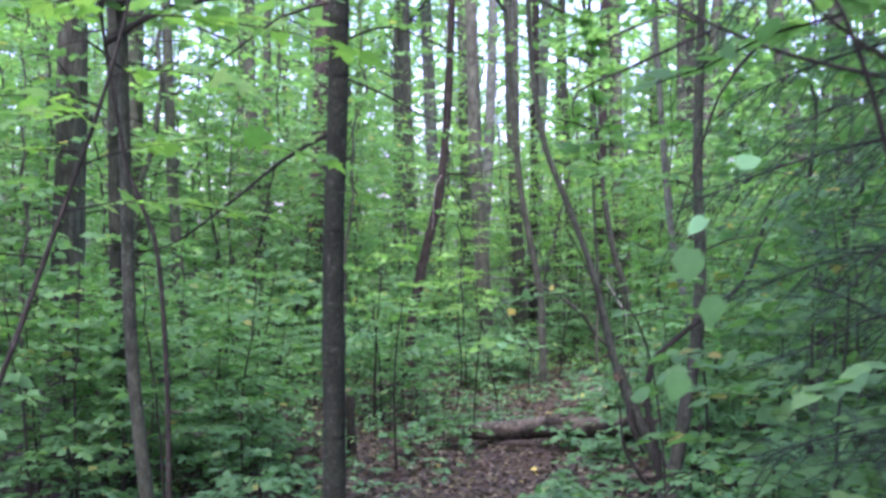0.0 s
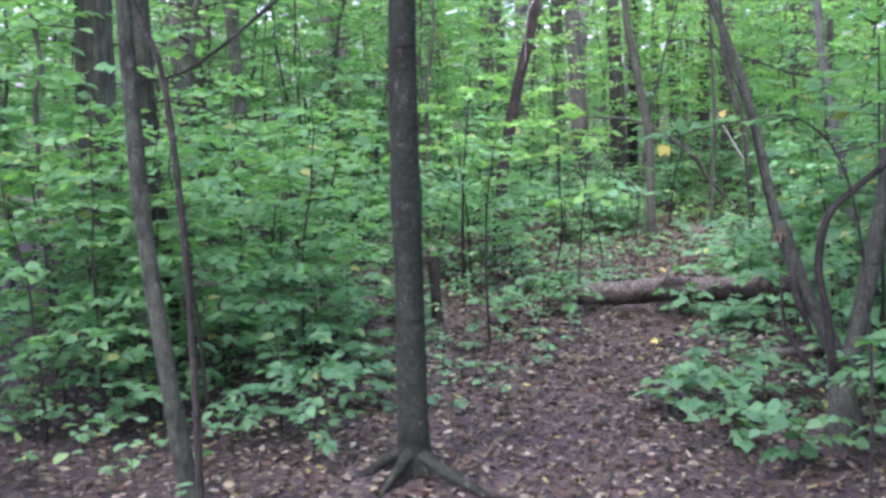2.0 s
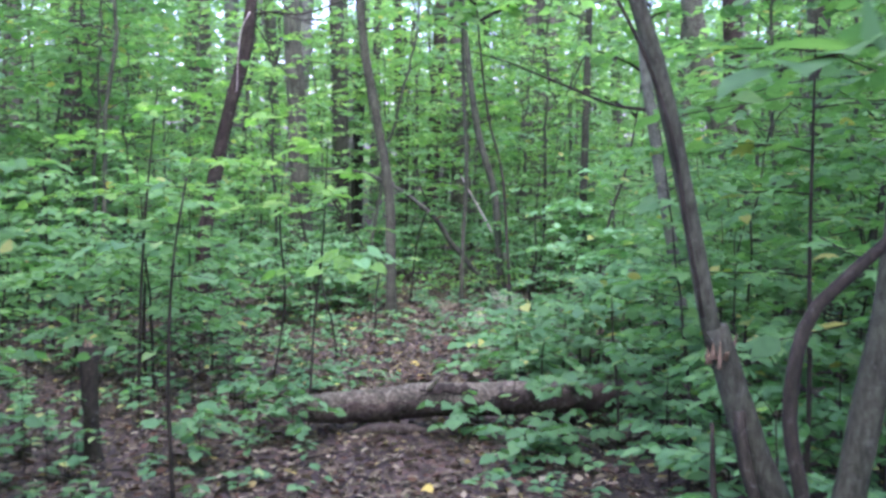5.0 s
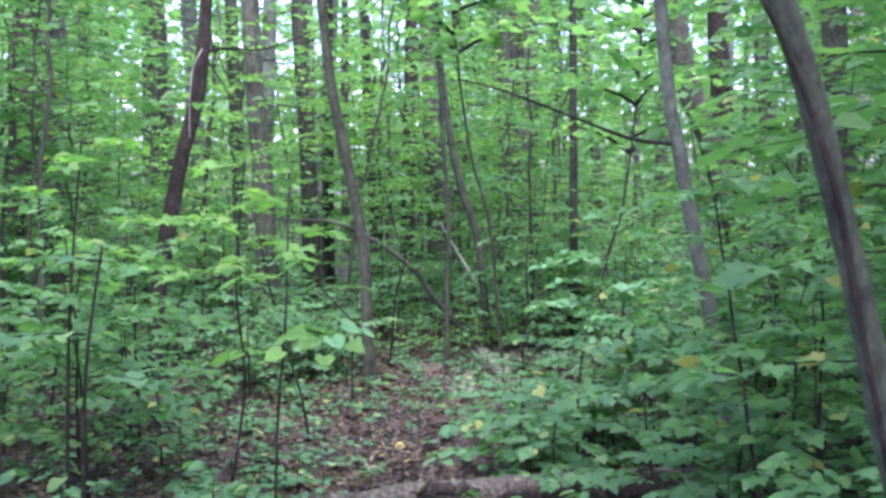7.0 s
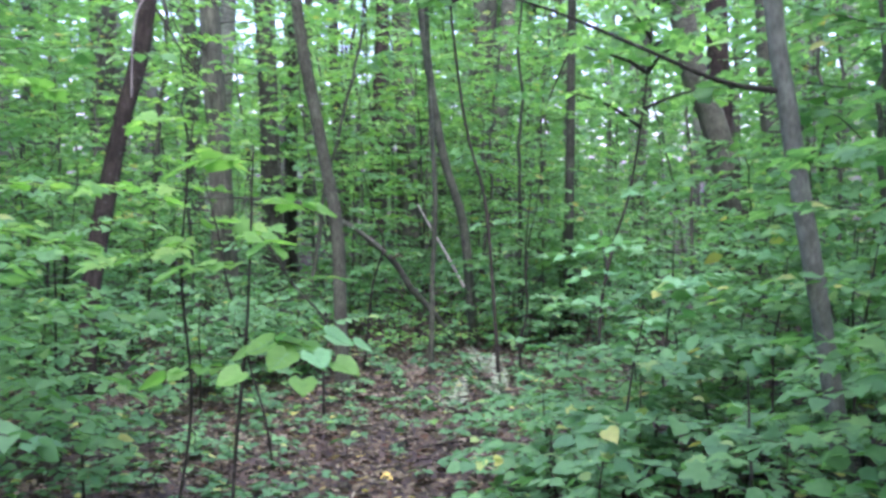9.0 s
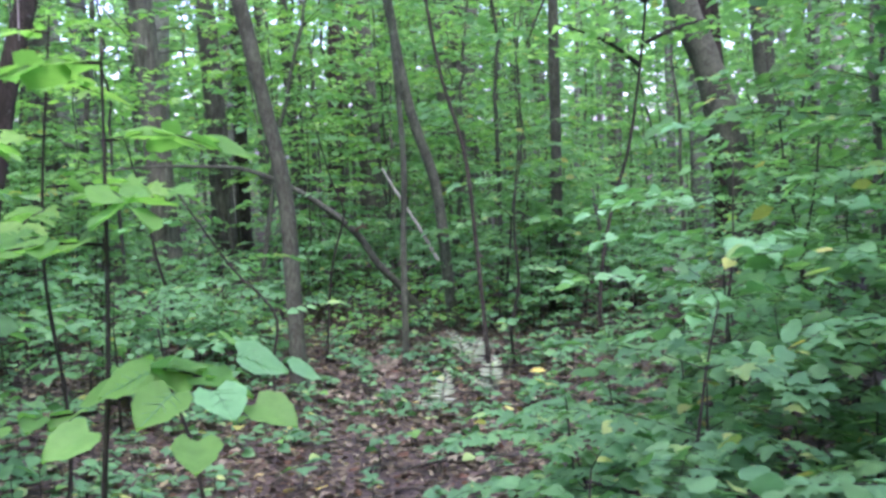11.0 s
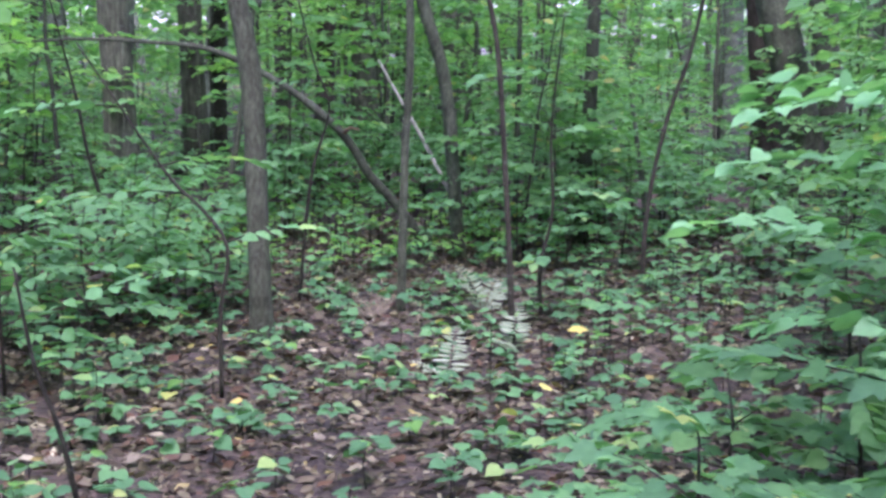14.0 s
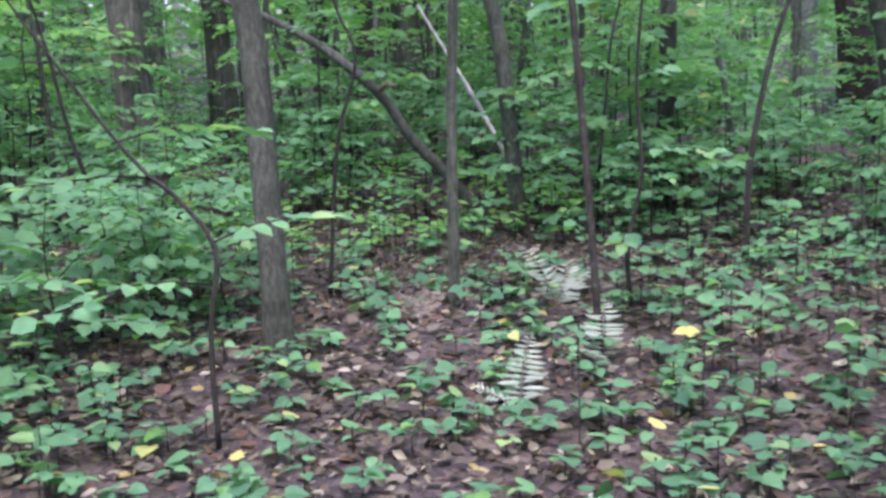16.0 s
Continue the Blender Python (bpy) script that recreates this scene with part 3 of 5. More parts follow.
tree([(-1.63, 6.65, 0), (-1.68, 6.6, 0.35), (-1.77, 6.6, 1.16), (-1.81, 6.6, 2.0)], 0.043, 8, BARK_DARK, "slim leaning grey young tree", 29, 4.4, 1.3, 12, dead_twigs=2)
tree([(-1.5, 6.3, 0), (-1.5, 6.3, 0.7), (-1.52, 6.3, 1.4), (-1.58, 6.3, 2.0), (-1.72, 6.3, 2.35)], 0.018, 4.6, TWIG, "thin dark crooked sapling", 30, 2.9, 1.1, 8, reach=0.9)
tree([(-3.3, 9.95, 0), (-3.25, 9.95, 1.5), (-3.2, 9.95, 4)], 0.15, 17, BARK_PINE, "large brown pine with furrowed bark", 31, 7.0, 1.7, 18, dead_twigs=22, reach=3.0)
tree([(-4.45, 16.4, 0), (-4.45, 16.4, 2), (-4.42, 16.4, 4)], 0.18, 18, BARK_PINE, "large grey-brown furrowed pine", 32, 7.5, 1.5, 16, dead_twigs=16, reach=3.2)
tree([(-3.42, 15.2, 0), (-3.45, 15.2, 1.0), (-3.6, 15.2, 3.5)], 0.085, 14, BARK, "straight grey-brown forest tree", 33, 6.0, dead_twigs=5, reach=2.6)
tree([(-0.53, 16.05, 0), (-0.43, 16, 0.91), (-0.3, 16, 1.62), (-0.19, 16, 2.11), (-0.07, 16, 2.55), (0.02, 16, 3.3), (0.09, 16, 4.4)], 0.075, 10, BARK_RED, "crooked red-brown tree with peeling bark", 34, 6.0, 1.3, 14, rough=0.16)
for i, (x, y, r, mat, lab) in enumerate([
        (-6.2, 22, 0.3, BARK_PINE, "thick brown pine"), (-6.35, 24, 0.13, TWIG, "dark straight tree"),
        (-3.98, 24, 0.13, BARK, "straight grey-brown tree"), (-4.0, 26, 0.12, BARK, "straight grey-brown tree"),
        (-2.75, 26, 0.17, BARK_PINE, "thick brown pine"), (-2.35, 26.4, 0.15, BARK_PALE, "straight pale grey tree"),
        (0.78, 23.6, 0.13, BARK_PALE, "straight pale grey tree"), (1.63, 24.1, 0.14, BARK_PINE, "straight brown pine"),
        (-2.52, 22, 0.17, BARK_RED, "thick dark brown pine"), (-2.05, 22.2, 0.17, BARK_PINE, "thick brown pine"),
        (3.6, 27, 0.14, BARK_RED, "dark brown pine"), (4.25, 27.2, 0.2, BARK_PINE, "thick brown pine"), (3.1, 27.6, 0.1, BARK, "straight grey-brown tree"),
        (-1.2, 30, 0.16, BARK, "straight grey-brown tree"), (6.0, 29, 0.16, BARK, "straight grey-brown tree")]):
    dx = (rng(i).rand() - 0.5) * 0.5
    tree([(x, y, 0), (x + dx * 0.3, y, 2.0), (x + dx, y, 5.0)], r, 17 + i % 3, mat, lab + " in the woods", 50 + i, 8.5 + i % 2, 1.35, 12, dead_twigs=7, reach=3)

tree([(5.35, 14.5, 0), (5.25, 14.5, 1.2), (5.1, 14.5, 2.5)], 0.12, 14, BARK, "straight dark grey tree behind broad-leaved saplings", 94, 5.0, 1.3, 14, reach=2.4)

# bare side branches of the crooked tree, the straight tree and the pale tree
crooked, straight, pale = (next(o for o in scene.objects if o.get("label", "").startswith(s)) for s in ("crooked red", "straight grey-brown tree in low", "slim pale grey young"))
for owner, pts, r in ((crooked, ((0.0, 16.0, 2.95), (0.22, 15.98, 2.98), (0.5, 15.95, 2.97), (1.0, 15.9, 3.15)), 0.013), (crooked, ((0.0, 16.0, 2.9), (0.12, 16, 2.72), (0.25, 16, 2.5), (0.45, 16, 2.25)), 0.01),
                      (crooked, ((0.02, 16, 3.0), (0.4, 16, 2.93), (0.8, 16.05, 2.8)), 0.008),
                      (straight, ((4.14, 18.6, 3.55), (4.5, 18.58, 3.62), (4.8, 18.55, 3.6), (5.25, 18.5, 3.58)), 0.012), (straight, ((4.13, 18.6, 2.95), (4.0, 18.6, 2.68), (3.88, 18.6, 2.4)), 0.014),
                      (pale, ((2.22, 11.0, 1.9), (1.98, 11.0, 1.93), (1.67, 11.0, 2.04), (1.36, 11.0, 2.15), (1.15, 11.0, 2.2)), 0.011)):
    stem_part(owner, owner.location, pts, (r, r * 0.35), TWIG, int(r * 1000), "branch", "bare dark side branch", 6)
stem_part(crooked, crooked.location, ((-0.02, 15.92, 2.96), (-0.1, 15.9, 2.8), (-0.13, 15.88, 2.55), (-0.14, 15.87, 2.2)), (0.006, 0.006, 0.004), BLEACHED, 3, "bark_strip", "pale hanging strip of bark", 5)

# large unseen trees, added to shade the start of the path
tree([(2.9, 2.0, 0), (2.9, 2.0, 2), (2.8, 2.0, 4)], 0.14, 13, BARK, "unseen shade tree added beside the path", 91, 3.6, reach=3.4, per=330)
tree([(2.0, 0.4, 0), (2.0, 0.4, 2), (1.95, 0.4, 4)], 0.12, 12, BARK, "unseen shade tree added beside the path", 93, 3.7, reach=3.2, per=330)
tree([(3.3, 5.2, 0), (3.3, 5.2, 2), (3.2, 5.2, 4)], 0.13, 13, BARK, "unseen shade tree added beside the path", 92, 3.8, reach=3.2, per=330)

# forked multi-stem tree with a snapped stem
fb = Vector(on_ground(1.48, 7.48))
forked = thing("tree", "forked dark multi-stem tree with one snapped stem", "tree", "forest trees", fb)
stem_part(forked, fb, [(1.48, 7.48, -0.1), (1.47, 7.48, 0.25), (1.45, 7.49, 0.52)], (0.1, 0.075, 0.062), BARK, 1, "trunk")
snapped = stem_part(forked, fb, [(1.46, 7.5, 0.42), (1.36, 7.5, 0.65), (1.28, 7.5, 0.79), (1.2, 7.5, 1.0), (1.14, 7.5, 1.17)], (0.05, 0.042, 0.036), BARK, 2, "stem", "snapped stem")
gg = Geo()
g = rng(31)
for k in range(10):
    a = k * 0.63
    s = Vector((1.147 + 0.026 * math.cos(a), 7.49 + 0.026 * math.sin(a), 1.05 + 0.08 * g.rand())) - fb
    out = Vector((math.cos(a), math.sin(a), 0)) * g.uniform(0.0, 0.012)
    tube(gg, [s, s + out + Vector((0, 0, 0.02)), s + out * 2 + Vector((0, 0, g.uniform(0.015, 0.1)))], [g.uniform(0.006, 0.014), 0.006, 0.001], 5, 0.35, k)
part("splinter", gg, RAW_WOOD, snapped, "torn pale splinters")
stem_part(forked, fb, [(1.2, 7.46, 0.95), (1.22, 7.45, 0.8), (1.3, 7.46, 0.6)], (0.012, 0.02, 0.01), TWIG, 16, "crack", "dark split along the stem", 6, 0.4)
stem_part(forked, fb, [(1.14, 7.5, 1.12), (1.1, 7.5, 1.28), (1.05, 7.5, 1.5), (0.97, 7.5, 1.8), (0.91, 7.5, 1.97), (0.82, 7.5, 2.2), (0.64, 7.5, 2.7), (0.56, 7.5, 3.4), (0.54, 7.5, 4.4)], (0.025, 0.021, 0.018, 0.01), BARK, 14, "stem", "leaning stem above the torn break")
stem_part(forked, fb, [(1.09, 7.47, 1.2), (1.03, 7.46, 1.45), (0.98, 7.46, 1.68), (0.89, 7.46, 1.9), (0.74, 7.46, 2.15)], (0.006, 0.006, 0.004), TWIG, 15, "vine", "dark thin vine", 6)
stem_part(forked, fb, [(1.4, 7.42, 0.4), (1.36, 7.4, 0.7), (1.31, 7.4, 0.94), (1.34, 7.4, 1.18), (1.44, 7.4, 1.3), (1.7, 7.4, 1.52), (1.95, 7.4, 1.75), (2.1, 7.4, 2.2)], (0.024, 0.018, 0.011), TWIG, 4, "stem", "dark curved stem")
stem_part(forked, fb, [(1.49, 7.5, 0.4), (1.58, 7.5, 0.88), (1.65, 7.5, 1.32), (1.68, 7.5, 1.79), (1.66, 7.5, 2.6), (1.7, 7.5, 4.0)], (0.05, 0.036, 0.024), BARK, 5, "stem", "thick upright stem")
stem_part(forked, fb, [(1.4, 7.52, 0.3), (1.2, 7.55, 0.6), (1.16, 7.55, 0.9)], (0.018, 0.012, 0.006), TWIG, 6, "stem", "thin dead stem", 6)
gl, gw, pl = Geo(), Geo(), []
g = rng(77)
for z, az in ((1.9, 0.3), (2.3, 3.6), (2.7, 1.5), (3.1, 5.0), (3.4, 2.8), (3.8, 0.8)):
    spray(g, gw, pl, Vector((1.67, 7.5, z)) - fb, az, 1.0, 0.4, 0.09, 0.008)
put_leaves(g, gl, OVAL, pl)
part("branchwork", gw, TWIG, forked, kind="stuff")
part("crown", gl, GREEN, forked, "sparse green leaves", kind="stuff")

# short broken stump
sb = Vector(on_ground(-0.86, 10.75))
stump = thing("stump", "short dark broken stump of a young tree", "stump", at=sb)
stem_part(stump, sb, [(-0.85, 10.75, -0.08), (-0.86, 10.75, 0.25), (-0.87, 10.75, 0.6)], (0.055, 0.042, 0.045), TWIG, 7, "trunk", rough=0.2)
gg = Geo()
for k in range(5):
    s = Vector((-0.87 + 0.02 * math.cos(k * 1.3), 10.75 + 0.02 * math.sin(k * 1.3), 0.57)) - sb
    tube(gg, [s, s + Vector((0.004 * k - 0.01, 0, 0.05 + 0.015 * (k % 3)))], [0.014, 0.002], 4, 0.2, k)
part("splinter", gg, RAW_WOOD, stump, "jagged broken top")

# fallen log across the path
lb = Vector(on_ground(1.6, 11.3))
log = thing("fallen_log", "weathered grey-brown fallen log across the path", "log", at=lb)
lp = [(0.28, 11.12, 0.175), (0.6, 11.16, 0.185), (1.1, 11.24, 0.19), (1.9, 11.34, 0.17), (2.7, 11.42, 0.14), (3.9, 11.55, 0.08)]
stem_part(log, lb, lp, (0.075, 0.092, 0.09, 0.088, 0.086, 0.082, 0.075, 0.065), LOGWOOD, 8, "trunk", rough=0.12, sides=20)
stem_part(log, lb, [(0.95, 11.2, 0.22), (1.0, 11.12, 0.3), (1.02, 11.05, 0.36)], (0.02, 0.014, 0.008), LOGWOOD, 9, "branch_stub", "broken branch stub", 7)
stem_part(log, lb, [(1.75, 11.32, 0.2), (1.78, 11.2, 0.27), (1.78, 11.15, 0.3)], (0.022, 0.016, 0.01), LOGWOOD, 10, "branch_stub", "broken branch stub", 7)
g = rng(5)
for k in range(8):
    a = k * 0.785
    s = Vector((0.3, 11.12, 0.175)) - lb + Vector((0, 0.05 * math.cos(a), 0.05 * math.sin(a)))
    gg = Geo()
    tube(gg, [s, s + Vector((-0.05 - 0.05 * g.rand(), 0.02 * math.cos(a), 0.02 * math.sin(a)))], [0.028, 0.004], 5, 0.2, k)
    part("splinter", gg, LOGWOOD, log, "rotten jagged end")
stem_part(log, lb, [(0.5, 11.04, 0.03), (0.62, 11.02, 0.06), (0.85, 11.03, 0.06), (0.95, 11.05, 0.04)], (0.015, 0.034, 0.03, 0.012), LOG_BARK, 19, "fallen_chunk", "broken rotten chunk under the log", 9, 0.25)
# bark low on the log also puts the underside's shade into its dark colour
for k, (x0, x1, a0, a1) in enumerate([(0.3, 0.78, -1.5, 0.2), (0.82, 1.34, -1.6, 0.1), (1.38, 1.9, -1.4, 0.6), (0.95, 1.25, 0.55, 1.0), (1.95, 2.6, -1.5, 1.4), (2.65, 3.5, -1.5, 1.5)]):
    # a slab of bark still clinging to the log, its edges ragged
    gg, g = Geo(), rng(540 + k)
    nu, nv = 14, 9
    wob = g.normal(0, 0.12, (2, nu))
    vs = []
    for q in (0.0, 0.012):
        for i in range(nu):
            x = x0 + (x1 - x0) * i / (nu - 1)
            cy, cz = np.interp(x, [p[0] for p in lp], [p[1] for p in lp]), np.interp(x, [p[0] for p in lp], [p[2] for p in lp])
            rad = np.interp(x, [0.3, 0.7, 1.9, 3.9], [0.078, 0.092, 0.088, 0.065]) + q + 0.003
            for j in range(nv):
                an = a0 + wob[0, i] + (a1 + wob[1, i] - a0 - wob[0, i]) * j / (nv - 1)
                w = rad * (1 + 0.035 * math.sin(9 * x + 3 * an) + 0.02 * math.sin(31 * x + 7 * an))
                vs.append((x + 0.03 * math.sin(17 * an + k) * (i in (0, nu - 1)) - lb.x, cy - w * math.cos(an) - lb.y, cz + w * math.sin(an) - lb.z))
    top = nu * nv
    fs = [(top + i * nv + j, top + (i + 1) * nv + j, top + (i + 1) * nv + j + 1, top + i * nv + j + 1) for i in range(nu - 1) for j in range(nv - 1)]
    rim = [i * nv for i in range(nu)] + [(nu - 1) * nv + j for j in range(1, nv)] + [i * nv + nv - 1 for i in range(nu - 2, -1, -1)] + list(range(nv - 2, 0, -1))
    fs += [(rim[i], rim[(i + 1) % len(rim)], rim[(i + 1) % len(rim)] + top, rim[i] + top) for i in range(len(rim))]
    gg.add(vs, fs)
    part("bark_slab", gg, LOG_BARK, log, "flaking bark whose dark colour also shades the log's underside")

# leaning dead trunk caught on the slim tree
db = Vector(on_ground(2.95, 18.52))
dead = thing("leaning_deadwood", "bent dead trunk leaning over a brush mound", "dead tree", at=db)
stem_part(dead, db, [(2.97, 18.52, -0.06), (2.66, 18.5, 0.34), (2.45, 18.5, 0.57), (2.26, 18.5, 0.85), (1.88, 18.5, 1.16), (1.4, 18.5, 1.4), (1.0, 18.5, 1.45), (0.5, 18.5, 1.46), (-0.1, 18.5, 1.4)], (0.04, 0.034, 0.031, 0.027, 0.02, 0.013, 0.009, 0.005), BARK, 12, "trunk")
stem_part(dead, db, [(2.26, 18.46, 0.86), (2.3, 18.42, 0.9), (2.36, 18.4, 0.88)], (0.014, 0.01, 0.004), RAW_WOOD, 13, "branch_stub", "pale broken stub", 6)


def stick(pts, r, mat, label, seed, group="fallen sticks"):
    b = Vector(pts[0])
    ob = tagged(new("stick", None), label, "stick", group)
    ob.location = b
    stem_part(ob, b, pts, r, mat, seed, "branch", sides=7, rough=0.15)
    return ob


stick([(3.62, 20.0, 0.0), (3.28, 20, 0.63), (3.13, 20, 0.89), (2.96, 20, 1.17), (2.84, 20, 1.38)], (0.02, 0.017, 0.009), BLEACHED, "bleached bare dead stick leaning in the brush", 1)
stick([(4.78, 18.8, 0.0), (4.67, 18.8, 0.57), (4.57, 18.8, 1.12)], (0.028, 0.024, 0.014), BARK_PALE, "pale grey dead stick leaning in the brush", 2)
stick([(-1.95, 9.25, 0.03), (-1.2, 9.27, 0.06), (-0.7, 9.23, 0.05), (-0.3, 9.2, 0.04)], (0.022, 0.018, 0.012), LOGWOOD, "grey fallen branch on the leaf litter", 3)
stick([(0.66, 13.62, 0.0), (0.6, 13.6, 0.35), (0.54, 13.6, 0.55), (0.5, 13.6, 0.8)], (0.008, 0.007, 0.003), TWIG, "thin bare dead stem in the leaves", 4)
stick([(1.3, 9.35, 0.04), (1.9, 9.55, 0.06), (2.5, 9.6, 0.05)], (0.03, 0.026, 0.018), LOGWOOD, "dark rotting branch on the forest floor", 5)
stick([(2.3, 16.1, 0.03), (2.75, 16.0, 0.06), (3.2, 16.05, 0.04)], (0.01, 0.008, 0.004), TWIG, "thin dark twig lying on the leaves", 6)
stick([(4.9, 17.6, 0.02), (4.7, 17.3, 0.25), (4.5, 17.05, 0.4)], (0.012, 0.01, 0.004), BLEACHED, "thin pale stick leaning in low plants", 7)
stick([(1.5, 13.9, 0.02), (1.9, 13.95, 0.05), (2.25, 13.85, 0.03)], (0.008, 0.007, 0.003), TWIG, "thin dark twig lying on the leaves", 8)


# ---- young growth ----
def proto(name, label, category, group, wood, twigs, crown, leaf_mat, bark):
    ob = thing(name, label, category, group)
    part("stem", wood, bark, ob)
    part("branchwork", twigs, TWIG, ob, kind="stuff")
    part("foliage", crown, leaf_mat, ob, kind="stuff")
    return ob


def place(ob, x, y, turn, size, tilt=0.0):
    m = Matrix.Translation(on_ground(x, y)) @ Euler((tilt, 0, turn)).to_matrix().to_4x4() @ Matrix.Scale(size, 4)
    return copy_thing(ob, m)


def open_view(x, y, wide):
    """Open gaps in the growth, in which the stump, the cluster of large trees and the flared tree stand free."""
    if -1.35 < x < -0.3 and 7.5 < y < 10.9:
        return True
    return 12.5 < y < 20.6 and (abs(x - 0.6 - 0.576 * (y - 9.8)) < wide or abs(x - 0.75) < wide * 0.7 or (y > 14 and abs(x - 1.06 - 0.664 * (y - 11.8)) < wide * 1.9))


def scatter(kinds, zones, seed, wide=0.0):
    """Copies of the kinds over rectangles (x0, x1, y0, y1, count), off the trail and apart from each other."""
    g = rng(seed)
    taken = []
    for x0, x1, y0, y1, count, clear in zones:
        made = tries = 0
        while made < count and tries < count * 30:
            tries += 1
            x, y = g.uniform(x0, x1), g.uniform(y0, y1)
            if abs(x - trail_x(y)) < clear or open_view(x, y, wide) or any((x - a) ** 2 + (y - b) ** 2 < 0.06 for a, b in taken):
                continue
            taken.append((x, y))
            k = kinds[g.randint(len(kinds))]
            if k.name not in started:
                started.add(k.name)
                k.matrix_basis = Matrix.Translation(on_ground(x, y)) @ Euler((0, 0, g.rand() * 6.28)).to_matrix().to_4x4()
            else:
                place(k, x, y, g.rand() * 6.28, g.uniform(0.8, 1.2), g.normal(0, 0.085))
            made += 1


started = set()
bushes, smalls, talls = [], [], []
for s in range(5):
    g = rng(100 + s)
    bushes.append(proto("bush", "low leafy bush with bright green oval leaves", "bush", "low bushes", *sapling(g, 0.5 + 0.08 * s, 0.45, 10, 0.075, 0.007, 0.3, OVAL, 1.0, 0.5), LOW_GREEN, TWIG))
for s in range(5):
    g = rng(200 + s)
    smalls.append(proto("sapling", "young sapling with level sprays of green leaves", "sapling", "small saplings", *sapling(g, 1.2 + 0.18 * s, 0.75, 13, 0.085, 0.012, 0.3, OVAL, 0.95, 0.4, fine=False), GREEN, TWIG))
for s in range(5):
    g = rng(300 + s)
    talls.append(proto("young_tree", "tall young tree with tiers of green leaves", "tree", "young trees", *sapling(g, 3.4 + 0.5 * s, 1.35, 22, 0.11, 0.026, 0.28, OVAL, 0.72, 0.35, fine=False), GREEN, BARK))

scatter(bushes, [(-3.4, -0.9, 7.2, 10.8, 25, 1.0), (-1.6, 0.5, 11.7, 15.5, 6, 0.9), (1.9, 3.2, 8.6, 12.8, 12, 1.3), (3.2, 6.5, 14.5, 19, 16, 1.2), (-2.5, 0.9, 15.5, 20, 34, 0.7), (1.6, 3.0, 6.0, 8.6, 14, 1.0), (-5, 8, 19, 26, 60, 0.2)], 1)
scatter(bushes, [(2.2, 4.0, 21.3, 23.2, 10, 0), (1.6, 4.8, 18.9, 22, 17, 0), (0.2, 1.3, 15.9, 18.4, 7, 0), (2.6, 5.6, 17.2, 19.5, 9, 0)], 21)
scatter(smalls, [(-3.6, -1.5, 7.4, 10.6, 19, 1.0), (-2.2, 0.0, 11.9, 15.5, 8, 1.0), (-6.5, -2.2, 10.5, 18, 40, 1), (2.5, 4.6, 8.5, 12.6, 20, 1.3), (3.8, 8, 12.5, 19, 30, 1.6), (-5, 10, 17.5, 28, 110, 0.5)], 2, 0.45)
# the fifth area's four young trees are added to shade the path's right side
scatter(talls, [(-6.5, -3.2, 6.5, 13, 10, 2), (-7, -1.2, 13, 20, 26, 1.3), (3.4, 7.5, 8.5, 14, 18, 2.2), (4.5, 9, 14, 20, 13, 2), (2.6, 5.0, 3.0, 8.5, 4, 2), (-9, 12, 19, 30, 54, 0.0), (-14, 20, 30, 44, 36, 0)], 3, 0.9)
brights = []
for s in range(3):
    g = rng(330 + s)
    brights.append(proto("young_tree", "slender young tree with sparse yellow-green leaves", "tree", "pale young trees", *sapling(g, 3.2 + 0.5 * s, 1.2, 20, 0.09, 0.02, 0.3, OVAL, 0.65, 0.3, fine=False), BRIGHT_GREEN, BARK))
scatter(brights, [(0.4, 5.5, 20.7, 25, 9, 0), (-1.5, 1.0, 18.5, 22, 3, 0)], 6)
mids = []
for s in range(4):
    g = rng(350 + s)
    mids.append(proto("understory_tree", "slender understory tree with wide tiers of leaves", "tree", "understory trees", *sapling(g, 7.0 + 0.7 * s, 2.2, 30, 0.16, 0.045, 0.2, KITE, 0.62, 0.3, fine=False), CANOPY, BARK))
scatter(mids, [(-9, 11, 23, 31, 8, 0), (-5, 10, 30, 40, 15, 0), (-18, 24, 32, 50, 55, 0), (-9, -4, 9, 22, 6, 2), (6.5, 12, 12, 22, 4, 2)], 4, 1.2)

# two understory trees outside the view, added to shade the start's right side
place(mids[0], 3.0, 3.3, 1.0, 0.9)
place(mids[2], 3.1, 1.2, 2.0, 0.9)


def hero(name, label, category, x, y, seed, height, spread, branches, leaf, thick, mat, low=0.3, outline=BROAD, dense=0.9, lean=(0, 0), group="", rise=0.4):
    ob = proto(name, label, category, group, *sapling(rng(seed), height, spread, branches, leaf, thick, low, outline, dense, rise, lean), mat, TWIG)
    ob.location = on_ground(x, y)
    return ob


